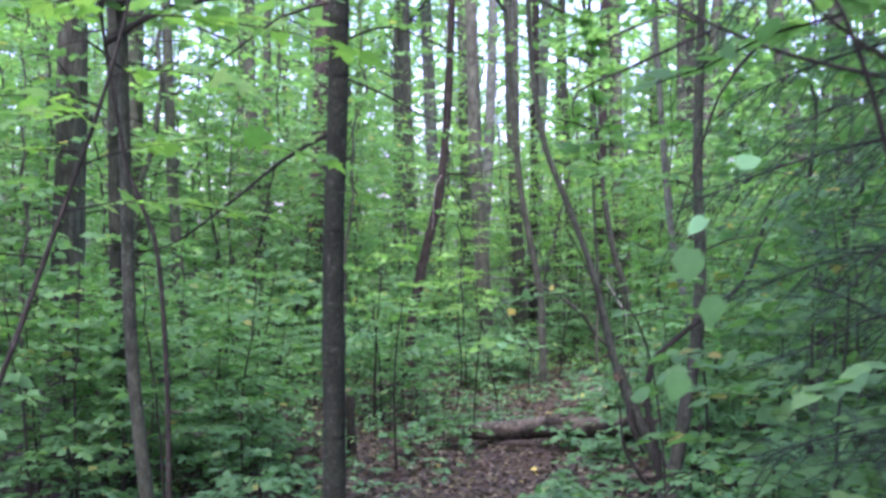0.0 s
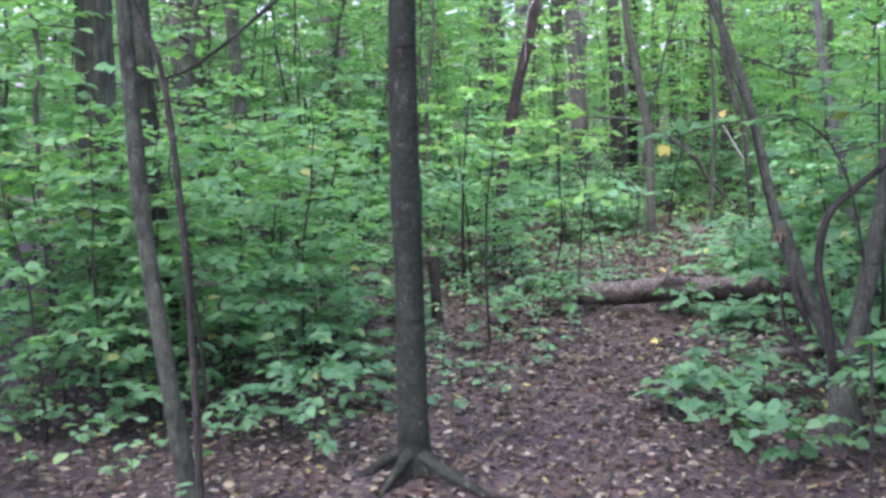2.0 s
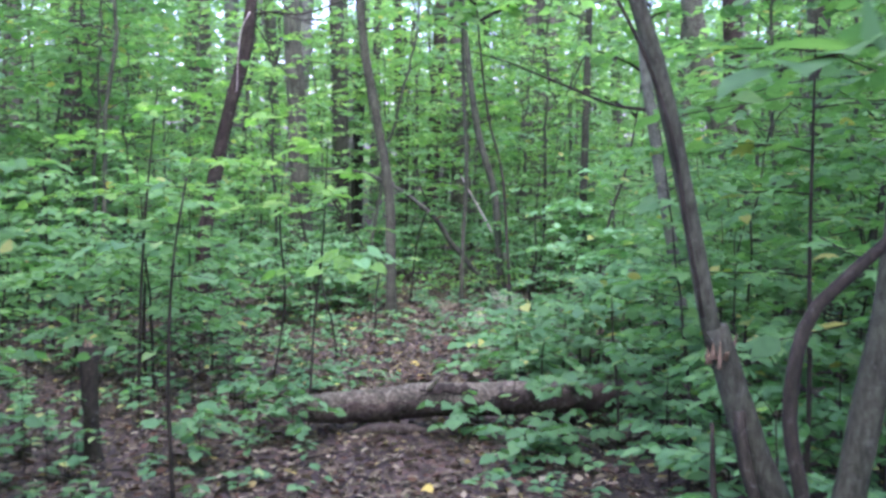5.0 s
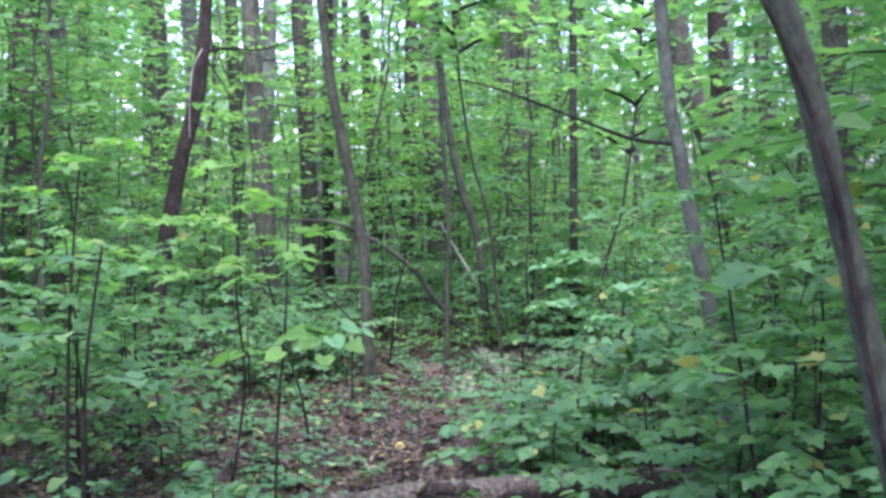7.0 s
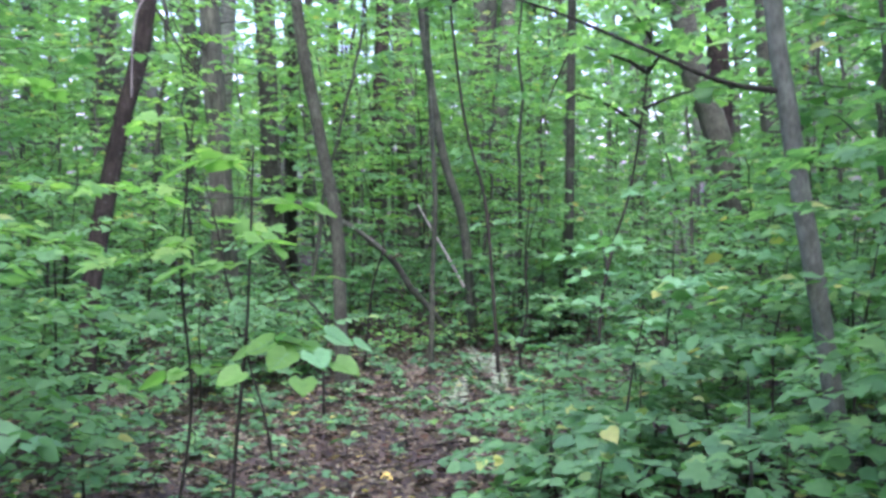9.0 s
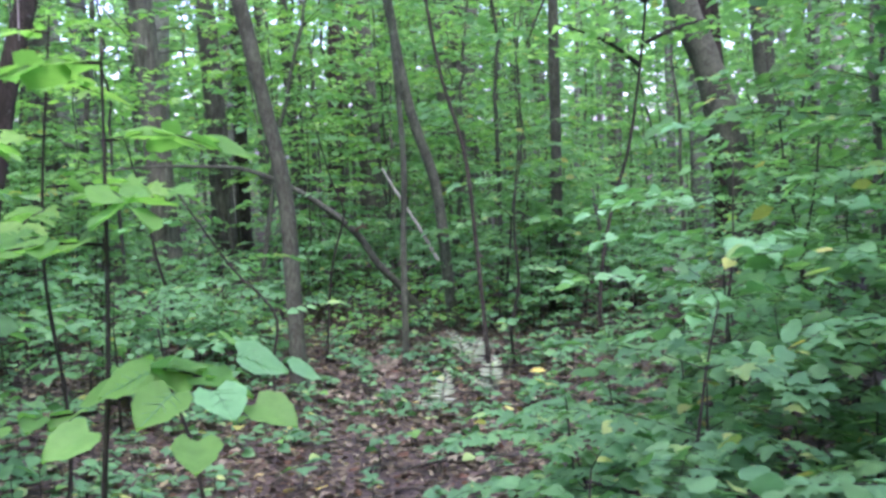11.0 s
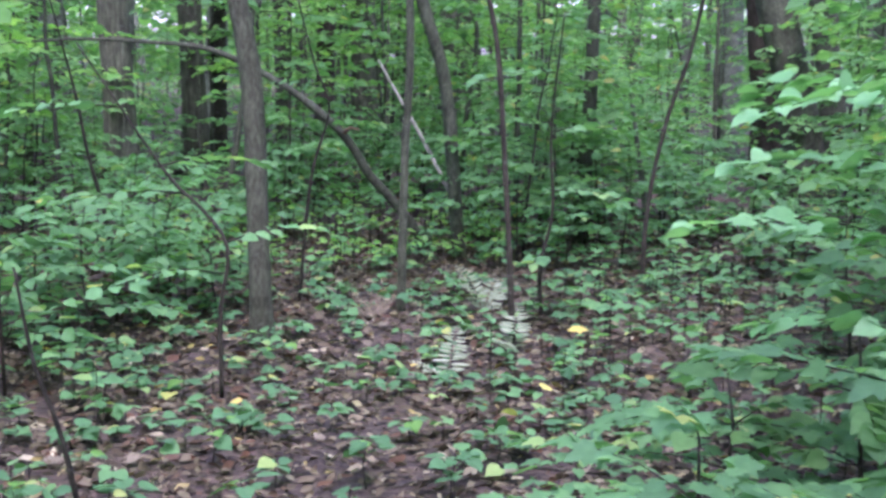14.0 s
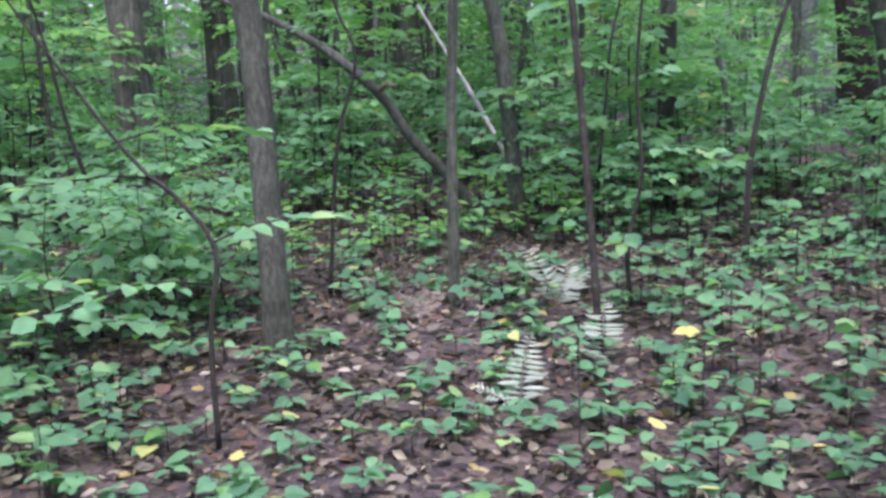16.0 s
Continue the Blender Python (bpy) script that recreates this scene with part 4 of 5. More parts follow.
def branch_thing(name, label, category, stem, r, sprays, leaf, mat, seed, outline=BROAD, dense=0.8, bark=TWIG, tilt=0.35, dangling=()):
    """A bare thin stem with a few placed leafy sprays: (start, azimuth, length, rise); and single leaves as pieces."""
    b = Vector(on_ground(stem[0][0], stem[0][1]))
    ob = thing(name, label, category, "", b)
    stem_part(ob, b, stem, r, bark, seed, "stem", sides=8)
    g = rng(seed)
    for st, az, ln, rise in sprays:
        w, l, pl = Geo(), Geo(), []
        spray(g, w, pl, Vector(st) - b, az, ln, rise, leaf, 0.005, dense)
        put_leaves(g, l, outline, pl, tilt)
        br = part("branch", w, bark, ob, kind="stuff")
        part("foliage", l, mat, br, kind="stuff")
    for at, along, up, size, lm, lab in dangling:
        l = Geo()
        leaves(l, LARGE if size >= 0.09 else LOBED if lm == YELLOW else BROAD, [tuple(Vector(at) - b)], [along], [up], size)
        leaf_ob = part("leaf", l, lm, ob, lab)
        if size >= 0.1:
            al, sd = Vector(along).normalized(), Vector(up).cross(Vector(along)).normalized()
            nr = al.cross(sd)
            spot = lambda u, v, w: tuple(Vector(at) - b + size * (al * u + sd * v + nr * w))
            vg = Geo()
            tube(vg, [spot(u, 0, 0.008 - 0.14 * u * u + 0.018 * math.sin(9 * u)) for u in (0, 0.2, 0.4, 0.6, 0.8, 0.96)], [0.0016, 0.0014, 0.0012, 0.001, 0.0008, 0.0005], 4)
            for u, v in ((0.02, 0.3), (0.14, 0.32), (0.32, 0.26), (0.5, 0.2)):
                for sg in (-1, 1):
                    tube(vg, [spot(u + 0.2 * q, sg * v * q, 0.01 + 0.1 * (1.6 * v * q) ** 1.3 - 0.14 * (u + 0.2 * q) ** 2 + 0.018 * math.sin(9 * u + 5 * sg * q * v)) for q in (0, 0.5, 1)], [0.0011, 0.0008, 0.0004], 3)
            part("vein", vg, PALE_GREEN, leaf_ob, "paler veins")
    return ob


# leafy saplings near the start of the path
branch_thing("sapling", "lobed-leaf sapling with dark slanting stem", "sapling",
             [(-1.75, 3.7, 0.05), (-1.6, 3.72, 1.0), (-1.35, 3.75, 1.75), (-1.12, 3.78, 2.42), (-1.0, 3.8, 2.9)], (0.016, 0.011, 0.005),
             [((-1.12, 3.78, 2.4), 2.9, 0.7, 0.2), ((-1.3, 3.76, 1.9), 3.0, 0.7, 0.1), ((-1.2, 3.78, 2.2), 0.6, 0.95, 0.35), ((-1.45, 3.75, 1.6), 3.3, 0.6, 0.2), ((-1.05, 3.8, 2.7), 0.2, 0.8, 0.1), ((-1.05, 3.8, 2.75), 2.6, 0.7, 0.2), ((-1.2, 3.78, 2.25), 3.4, 0.6, 0.1), ((-1.25, 3.76, 2.05), 0.3, 0.7, 0.2), ((-1.5, 3.74, 1.45), 3.0, 0.6, 0.2), ((-1.1, 3.8, 2.5), 0.9, 0.6, 0.2), ((-1.15, 3.78, 2.35), 4.6, 0.5, 0.1)],
             0.1, BRIGHT_GREEN, 401, LOBED, 0.75)
branch_thing("sapling", "sapling with drooping pale and green leaves", "sapling",
             [(1.25, 2.6, 0.2), (1.15, 2.5, 1.2), (0.98, 2.4, 1.9), (0.8, 2.3, 2.4), (0.55, 2.2, 2.62)], (0.014, 0.01, 0.004),
             [((0.8, 2.3, 2.4), 2.6, 0.45, -0.1), ((1.0, 2.4, 1.9), 0.3, 0.5, 0.2), ((1.1, 2.5, 1.5), 0.4, 0.5, 0.1), ((0.95, 2.4, 2.1), 5.5, 0.4, 0.2), ((1.15, 2.5, 1.3), 1.3, 0.5, 0.1), ((0.55, 2.2, 2.6), 3.0, 0.35, -0.2), ((0.75, 2.3, 2.45), 0.8, 0.5, 0.1), ((1.05, 2.45, 1.7), 3.6, 0.35, 0.0), ((1.18, 2.52, 1.1), 2.8, 0.4, 0.1), ((1.2, 2.55, 0.9), 0.6, 0.4, 0.2)],
             0.07, GREEN, 402, BROAD, 0.9, dangling=[
                 # the light on these two leaves is put into their pale colour
                 ((0.44, 1.93, 1.98), (-0.6, 0.1, -0.5), (0.2, -0.5, 0.8), 0.041, PALE_GREEN, "pale leaf catching the light"),
                 ((0.5, 1.95, 2.07), (0.8, 0.1, 0.3), (0.1, -0.6, 0.7), 0.047, PALE_GREEN, "pale leaf catching the light"),
                 ((0.42, 1.95, 1.93), (-0.1, 0.1, -1), (-0.3, -0.9, 0.1), 0.062, GREEN, "hanging green leaf"),
                 ((0.45, 1.94, 1.85), (0.1, 0.1, -1), (0.3, -0.9, 0.1), 0.058, GREEN, "hanging green leaf"),
                 ((0.4, 1.95, 1.72), (-0.2, 0.1, -1), (0.2, -0.9, 0.1), 0.055, GREEN, "hanging green leaf")])
branch_thing("sapling", "sapling with a yellow leaf among green", "sapling",
             [(1.15, 5.9, 0.02), (1.12, 5.85, 0.9), (1.0, 5.75, 1.5), (0.8, 5.6, 1.72), (0.55, 5.4, 1.72), (0.32, 5.22, 1.68)], (0.009, 0.005, 0.002),
             [((0.8, 5.6, 1.72), 3.4, 0.5, 0.1), ((0.95, 5.7, 1.6), 0.2, 0.55, 0.3), ((1.05, 5.8, 1.75), 0.9, 0.5, 0.3), ((1.1, 5.8, 1.2), 5.8, 0.4, 0.3)],
             0.062, GREEN, 403, BROAD, 0.9, dangling=[
                 ((0.31, 5.2, 1.66), (-0.3, 0, -0.8), (0.2, -0.9, 0.3), 0.037, YELLOW, "yellow autumn leaf"),
                 ((0.31, 5.19, 1.655), (0.35, 0.1, -0.6), (-0.3, -0.8, 0.4), 0.031, YELLOW, "yellow autumn leaf"),
                 ((0.5, 5.35, 1.74), (0.3, 0, 0.4), (0, -0.7, 0.6), 0.028, YELLOW, "yellow autumn leaf")])
for i, (x, y, h) in enumerate([(1.7, 4.2, 2.1), (2.1, 5.6, 2.4), (2.4, 7.0, 2.2), (-2.9, 6.2, 1.6), (-2.2, 4.0, 2.2), (1.45, 4.6, 2.0), (1.9, 3.6, 2.6), (1.3, 3.9, 1.7), (2.1, 4.7, 2.7)]):
    hero("sapling", "young sapling with broad green leaves beside the path", "sapling", x, y, 410 + i, h, 0.75, 15, 0.085, 0.014, GREEN, 0.25, group="path-side saplings")


def conifer(x, y, height, branches, seed):
    """A young conifer: slender trunk and feathery boughs (height, azimuth, length) thick with dark needles."""
    b = Vector(on_ground(x, y))
    ob = thing("young_conifer", "dark feathery young conifer with drooping needle boughs", "tree", "", b)
    stem_part(ob, b, [(x, y, b.z - 0.1), (x + 0.02, y, height * 0.5), (x, y, height)], (0.04, 0.026, 0.006), BARK, seed, "trunk")
    g = rng(seed)
    for z, az, ln in branches:
        n = 20
        s = np.linspace(0, 1, n)
        bend = az + g.normal(0, 0.15) * s
        p = np.stack([ln * s * np.cos(bend), ln * s * np.sin(bend), z - b.z + 0.12 * ln * s - 0.3 * ln * s ** 2], 1)
        w, l = Geo(), Geo()
        tube(w, p, np.linspace(0.009, 0.002, n), 5, 0.1, seed)
        for i in range(3, n):
            for sg in (-1, 1):
                ta = bend[i] + sg * g.uniform(0.75, 1.1)
                tl = (0.42 * (1 - 0.7 * s[i]) + 0.07) * g.uniform(0.7, 1.15)
                q = np.linspace(0, 1, 7)[:, None]
                tw = p[i] + q * tl * np.array([math.cos(ta), math.sin(ta), g.uniform(-1.1, 0.3)]) - np.array([0, 0, 0.1]) * tl * q ** 2
                tube(w, tw, np.linspace(0.0022, 0.0008, 7), 3)
                m = int(330 * tl) + 10
                u = g.rand(m)
                at = np.stack([np.interp(u, q[:, 0], tw[:, k]) for k in range(3)], 1)
                fwd = np.array([math.cos(ta), math.sin(ta), -0.2])
                leaves(l, KITE, at, 0.7 * fwd + g.normal(0, 0.75, (m, 3)), g.normal(0, 1, (m, 3)), g.uniform(0.014, 0.026, m), 0.16)
        bough = part("bough", w, TWIG, ob, kind="stuff")
        part("needles", l, NEEDLE, bough, kind="stuff")
    return ob


young_conifer = conifer(1.72, 3.15, 5.2, [(2.75, 3.3, 0.95), (2.55, 2.7, 0.9), (2.4, 3.7, 0.9), (2.25, 3.1, 1.0), (2.05, 3.5, 0.85), (1.95, 2.6, 0.95), (1.8, 3.2, 0.8), (1.55, 3.6, 0.75), (1.45, 2.8, 0.8), (1.2, 3.2, 0.7), (2.9, 4.2, 0.9), (3.1, 2.2, 0.9), (2.3, 0.6, 0.9), (1.7, 5.2, 0.9), (2.6, 1.4, 0.9), (3.5, 3.3, 0.8), (3.6, 0.4, 0.8), (4.0, 2.0, 0.6), (4.2, 4.6, 0.6), (4.6, 0.0, 0.4), (4.7, 3.0, 0.4)], 440)

# dead lower branches of the young conifer
for sd, (pts, r) in enumerate([
        (((1.72, 3.15, 2.2), (1.3, 2.8, 2.33), (1.0, 2.6, 2.36), (0.79, 2.55, 2.5), (0.7, 2.5, 2.58)), 0.013),
        (((1.72, 3.15, 2.3), (1.2, 3.05, 2.38), (0.86, 3.0, 2.45), (0.58, 3.0, 2.58), (0.45, 2.95, 2.68)), 0.01),
        (((0.82, 3.0, 2.46), (0.72, 3.0, 2.33), (0.65, 3.0, 2.12), (0.6, 3.0, 1.98)), 0.005),
        (((0.7, 3.0, 2.5), (0.61, 3.0, 2.46), (0.48, 3.0, 2.4), (0.35, 3.0, 2.34), (0.34, 3.0, 2.27)), 0.005),
        (((1.74, 3.13, 1.5), (1.4, 3.1, 1.62), (1.1, 3.0, 1.78), (0.95, 3.0, 1.84)), 0.009)]):
    stem_part(young_conifer, young_conifer.location, pts, (r, r * 0.35), TWIG, 80 + sd, "dead_branch", "bare dark dead branch", 6, 0.2)

# broad-leaved saplings nearer the clearing
branch_thing("sapling", "small sapling with very large rounded leaves", "sapling",
             [(0.3, 11.35, 0.0), (0.32, 11.3, 0.6), (0.36, 11.22, 1.1), (0.38, 11.15, 1.7)], (0.008, 0.006, 0.003), [((0.36, 11.2, 1.3), 3.6, 0.25, 0.1), ((0.37, 11.18, 1.5), 0.2, 0.22, 0.1), ((0.38, 11.15, 1.65), 2.6, 0.25, 0.1), ((0.37, 11.18, 1.4), 5.0, 0.22, 0.0), ((0.36, 11.2, 1.05), 6.1, 0.2, 0.0), ((0.33, 11.28, 0.95), 3.3, 0.25, 0.1)], 0.095, BRIGHT_GREEN, 404, LARGE,
             dangling=[((0.53 + 0.12 * math.cos(a) * q, 11.04 + 0.1 * math.sin(a) * q, 1.08 + dz), (math.cos(a), math.sin(a), -0.35), (0.2 * math.cos(a), 0.2 * math.sin(a) - 0.5, 0.8), s * 0.8, m, "")
                       for a, q, dz, s, m in [(0.1, 0.6, 0.0, 0.13, PALE_GREEN), (0.9, 0.8, 0.02, 0.12, BRIGHT_GREEN), (2.0, 0.8, 0.0, 0.12, PALE_GREEN), (3.0, 0.8, -0.02, 0.13, BRIGHT_GREEN), (4.0, 0.7, -0.05, 0.14, BRIGHT_GREEN),
                                              (5.0, 0.6, -0.05, 0.13, PALE_GREEN), (5.6, 1.0, -0.08, 0.12, BRIGHT_GREEN), (2.6, 1.6, -0.06, 0.11, BRIGHT_GREEN), (3.6, 1.9, -0.1, 0.12, BRIGHT_GREEN), (4.6, 1.5, -0.12, 0.12, BRIGHT_GREEN), (0.4, 1.6, -0.04, 0.1, PALE_GREEN)]])
branch_thing("sapling", "tall sapling with large bright lobed leaves", "sapling",
             [(0.12, 12.6, 0.0), (0.2, 12.55, 0.6), (0.16, 12.45, 1.2), (0.22, 12.4, 1.9)], (0.008, 0.006, 0.003),
             [((0.17, 12.45, 1.25), 3.4, 0.4, 0.1), ((0.18, 12.44, 1.4), 0.1, 0.38, 0.1), ((0.19, 12.43, 1.55), 3.0, 0.42, 0.1), ((0.2, 12.42, 1.7), 5.2, 0.35, 0.0), ((0.22, 12.4, 1.85), 2.4, 0.35, 0.1), ((0.18, 12.44, 1.33), 4.6, 0.35, 0.0)], 0.105, BRIGHT_GREEN, 421, LOBED, 0.85)
branch_thing("sapling", "young maple with flat tiers of bright leaves", "sapling",
             [(-0.72, 11.9, 0.0), (-0.7, 11.9, 0.8), (-0.66, 11.88, 1.4), (-0.6, 11.85, 2.0)], (0.012, 0.008, 0.004),
             [((-0.66, 11.88, 1.35), 3.5, 0.7, 0.05), ((-0.66, 11.88, 1.4), 5.6, 0.7, 0.05), ((-0.64, 11.87, 1.55), 0.2, 0.75, 0.1), ((-0.62, 11.86, 1.7), 2.8, 0.7, 0.1), ((-0.6, 11.85, 1.85), 4.6, 0.6, 0.1), ((-0.6, 11.85, 1.95), 0.9, 0.5, 0.1)], 0.08, BRIGHT_GREEN, 422, LOBED, 0.95)
branch_thing("sapling", "young maple with wide flat leafy boughs", "sapling",
             [(1.98, 8.55, 0.0), (1.95, 8.5, 0.7), (1.9, 8.45, 1.3), (1.86, 8.4, 2.1)], (0.013, 0.009, 0.004),
             [((1.93, 8.48, 1.0), 3.9, 0.55, 0.0), ((1.92, 8.46, 1.2), 2.6, 0.65, 0.05), ((1.9, 8.45, 1.35), 4.6, 0.55, 0.0), ((1.9, 8.44, 1.5), 3.3, 0.6, 0.05), ((1.88, 8.42, 1.65), 2.0, 0.6, 0.1), ((1.87, 8.41, 1.8), 5.4, 0.5, 0.1), ((1.86, 8.4, 2.0), 3.0, 0.5, 0.1), ((1.9, 8.45, 1.4), 0.4, 0.6, 0.1)], 0.095, GREEN, 423, LOBED, 0.8)
branch_thing("sapling", "thin dark upright sapling beside the path", "sapling",
             [(-0.4, 9.92, 0.0), (-0.42, 9.9, 0.6), (-0.4, 9.9, 1.1), (-0.34, 9.9, 1.5)], (0.011, 0.008, 0.004),
             [((-0.34, 9.9, 1.45), 2.6, 0.35, 0.1), ((-0.4, 9.9, 1.2), 3.6, 0.4, 0.1), ((-0.4, 9.9, 1.05), 5.6, 0.3, 0.1), ((-0.42, 9.9, 0.7), 3.0, 0.35, 0.2)], 0.07, LOW_GREEN, 405, BROAD, 0.75)
branch_thing("sapling", "thin dark kinked sapling with few leaves", "sapling",
             [(1.72, 16.95, 0.0), (1.78, 16.9, 0.7), (1.88, 16.9, 1.08), (1.8, 16.9, 1.32), (1.7, 16.9, 1.7)], (0.01, 0.008, 0.004),
             [((1.85, 16.9, 1.0), 0.4, 0.4, 0.2), ((1.85, 16.9, 1.2), 3.2, 0.4, 0.2), ((1.75, 16.9, 0.6), 2.4, 0.4, 0.2)], 0.075, LOW_GREEN, 408, OVAL, 0.7)
branch_thing("sapling", "thin dark slanting sapling in undergrowth", "sapling",
             [(0.75, 17.5, 0.0), (0.67, 17.5, 0.46), (0.59, 17.5, 0.79), (0.53, 17.5, 1.14), (0.4, 17.5, 1.7)], (0.014, 0.01, 0.004),
             [((0.6, 17.5, 0.8), 3.4, 0.5, 0.2), ((0.55, 17.5, 1.05), 0.3, 0.5, 0.2), ((0.45, 17.5, 1.45), 2.8, 0.5, 0.2)], 0.075, LOW_GREEN, 409, OVAL, 0.7)
# the first bush has its lit look put into paler leaves
for i, (x, y, h, mat) in enumerate([(2.5, 12.7, 1.4, PALE_GREEN), (2.0, 11.9, 1.0, LOW_GREEN), (2.7, 11.9, 1.25, LOW_GREEN), (1.95, 10.6, 0.95, LOW_GREEN), (2.45, 10.3, 1.3, GREEN), (2.1, 9.4, 1.25, GREEN), (2.9, 13.3, 0.95, LOW_GREEN), (1.85, 12.3, 0.45, LOW_GREEN), (1.75, 11.6, 0.5, LOW_GREEN), (3.4, 12.4, 1.3, GREEN), (1.95, 9.6, 1.8, GREEN), (2.35, 9.9, 2.1, GREEN), (2.7, 9.2, 2.2, GREEN), (1.9, 12.6, 0.6, LOW_GREEN), (2.2, 12.2, 0.7, LOW_GREEN), (2.5, 12.9, 0.7, GREEN), (2.3, 13.2, 0.5, LOW_GREEN), (1.75, 12.0, 0.5, LOW_GREEN), (2.8, 12.5, 0.9, GREEN)]):
    hero("sapling", "bushy sapling with broad rounded green leaves", "sapling", x, y, 430 + i, h, min(0.7, 0.3 + 0.35 * h), 13, 0.07, 0.01, mat, 0.52 if h > 1.2 else 0.35, outline=(BROAD, LOBED, BROAD)[i % 3], dense=0.9, group="broad-leaved bushes", rise=0.25)
branch_thing("sapling", "thin dark sapling with an arching stem", "sapling",
             [(1.13, 15.1, 0.0), (1.13, 15.1, 0.35), (1.16, 15.1, 0.6), (1.06, 15.1, 0.76), (0.93, 15.1, 0.9), (0.62, 15.1, 1.38)], (0.009, 0.007, 0.003),
             [((1.15, 15.1, 0.62), 0.2, 0.4, 0.3), ((1.0, 15.1, 0.82), 3.2, 0.55, 0.1), ((0.9, 15.1, 0.92), 0.5, 0.5, 0.2), ((1.14, 15.1, 0.5), 3.8, 0.55, 0.2), ((0.75, 15.1, 1.15), 2.8, 0.4, 0.1)], 0.075, LOW_GREEN, 406, OVAL, 0.8)
branch_thing("sapling", "thin dark sapling beside fern clump", "sapling",
             [(2.86, 16.1, 0.0), (2.84, 16.1, 0.3), (2.9, 16.1, 0.6), (2.88, 16.1, 1.0), (2.93, 16.1, 1.6)], (0.011, 0.008, 0.004),
             [((2.84, 16.1, 0.35), 4.2, 0.3, 0.3), ((2.9, 16.1, 0.7), 5.0, 0.5, 0.2), ((2.88, 16.1, 1.0), 0.4, 0.45, 0.2), ((2.9, 16.1, 1.3), 3.6, 0.5, 0.1)], 0.075, LOW_GREEN, 407, OVAL, 0.8)


for i, (x, y, h) in enumerate([(1.15, 10.98, 0.22), (1.6, 10.5, 0.22), (0.18, 10.95, 0.32), (0.0, 11.1, 0.4), (2.2, 10.5, 0.4), (1.35, 10.3, 0.24), (-0.3, 10.6, 0.3), (0.72, 8.05, 0.26), (0.85, 8.35, 0.3), (1.05, 8.0, 0.28), (1.25, 8.4, 0.34), (0.95, 7.55, 0.25), (1.15, 7.1, 0.28), (-1.2, 9.0, 0.3), (-1.1, 8.2, 0.3)]):
    hero("bush", "small bright green leafy plant beside the path", "bush", x, y, 460 + i, h, 0.28, 7, 0.075, 0.005, LOW_GREEN, 0.35, dense=0.9, group="plants beside the path")


# ---- ferns ----
def fern(x, y, fronds, mat, label, seed):
    b = on_ground(x, y)
    ob = thing("fern", label, "fern", "withered ferns", b)
    g = rng(seed)
    for az, length, rise in fronds:
        length *= 0.9
        n = 16
        s = np.linspace(0, 1, n)
        el = rise * (1 - 0.75 * s ** 1.8)
        d = np.stack([np.cos(az) * np.cos(el), np.sin(az) * np.cos(el), np.sin(el)], 1) * length / (n - 1)
        p = np.concatenate([[np.zeros(3)], np.cumsum(d[:-1], 0)])
        w = Geo()
        tube(w, p, np.linspace(0.0035, 0.001, n), 4)
        fr = part("frond", w, FERN_DEAD, ob)
        l = Geo()
        side = np.array([-math.sin(az), math.cos(az), 0])
        wid = length * 0.3 * np.sin(np.pi * (0.2 + 0.78 * s)) ** 1.1
        for sg in (-1, 1):
            wid = wid * g.uniform(0.8, 1.15, n)
            along = side * sg + 0.25 * d / np.linalg.norm(d, axis=1)[:, None] + g.normal(0, 0.13, (n, 3)) - np.array([0, 0, 0.12])
            leaves(l, OVAL, p[2:], along[2:], np.cross(along[2:], d[2:]) * sg, wid[2:] + 0.008, 0.27)
        part("blade", l, mat, fr, kind="stuff")
    return ob


fern(2.5, 15.5, [(1.2, 0.29, 1.25), (-2.6, 0.2, 0.7)], FERN_PALE, "bleached white-green fern with upright frond", 1)
fern(2.6, 16.3, [(2.2, 0.36, 1.2), (0.4, 0.3, 0.8), (0.9, 0.3, 0.9)], FERN_PALE, "bleached white-green fern with several fronds", 2)
fern(2.08, 15.15, [(1.0, 0.3, 1.25), (2.8, 0.22, 0.6)], FERN_PALE, "bleached white-green fern in leaf litter", 3)
fern(2.02, 16.35, [(3.4, 0.22, 0.5), (2.5, 0.2, 0.9), (1.2, 0.17, 1.0), (0.5, 0.18, 0.7)], FERN_DEAD, "dry tan collapsed fern clump", 4)
yb = on_ground(2.75, 15.34)
yp = thing("seedling", "small seedling with two yellow leaves", "plant", at=yb)
gg = Geo()
tube(gg, [(0, 0, -0.02), (0.01, 0, 0.07), (0, 0, 0.14)], [0.003, 0.0025, 0.002], 4)
part("stem", gg, TWIG, yp)
for an in (0.2, 2.9, 4.4):
    gg = Geo()
    leaves(gg, BROAD, [(0, 0, 0.14)], [(math.cos(an), math.sin(an), -0.1)], [(0, -0.4, 1)], 0.055)
    part("leaf", gg, YELLOW, yp, "yellow leaf")


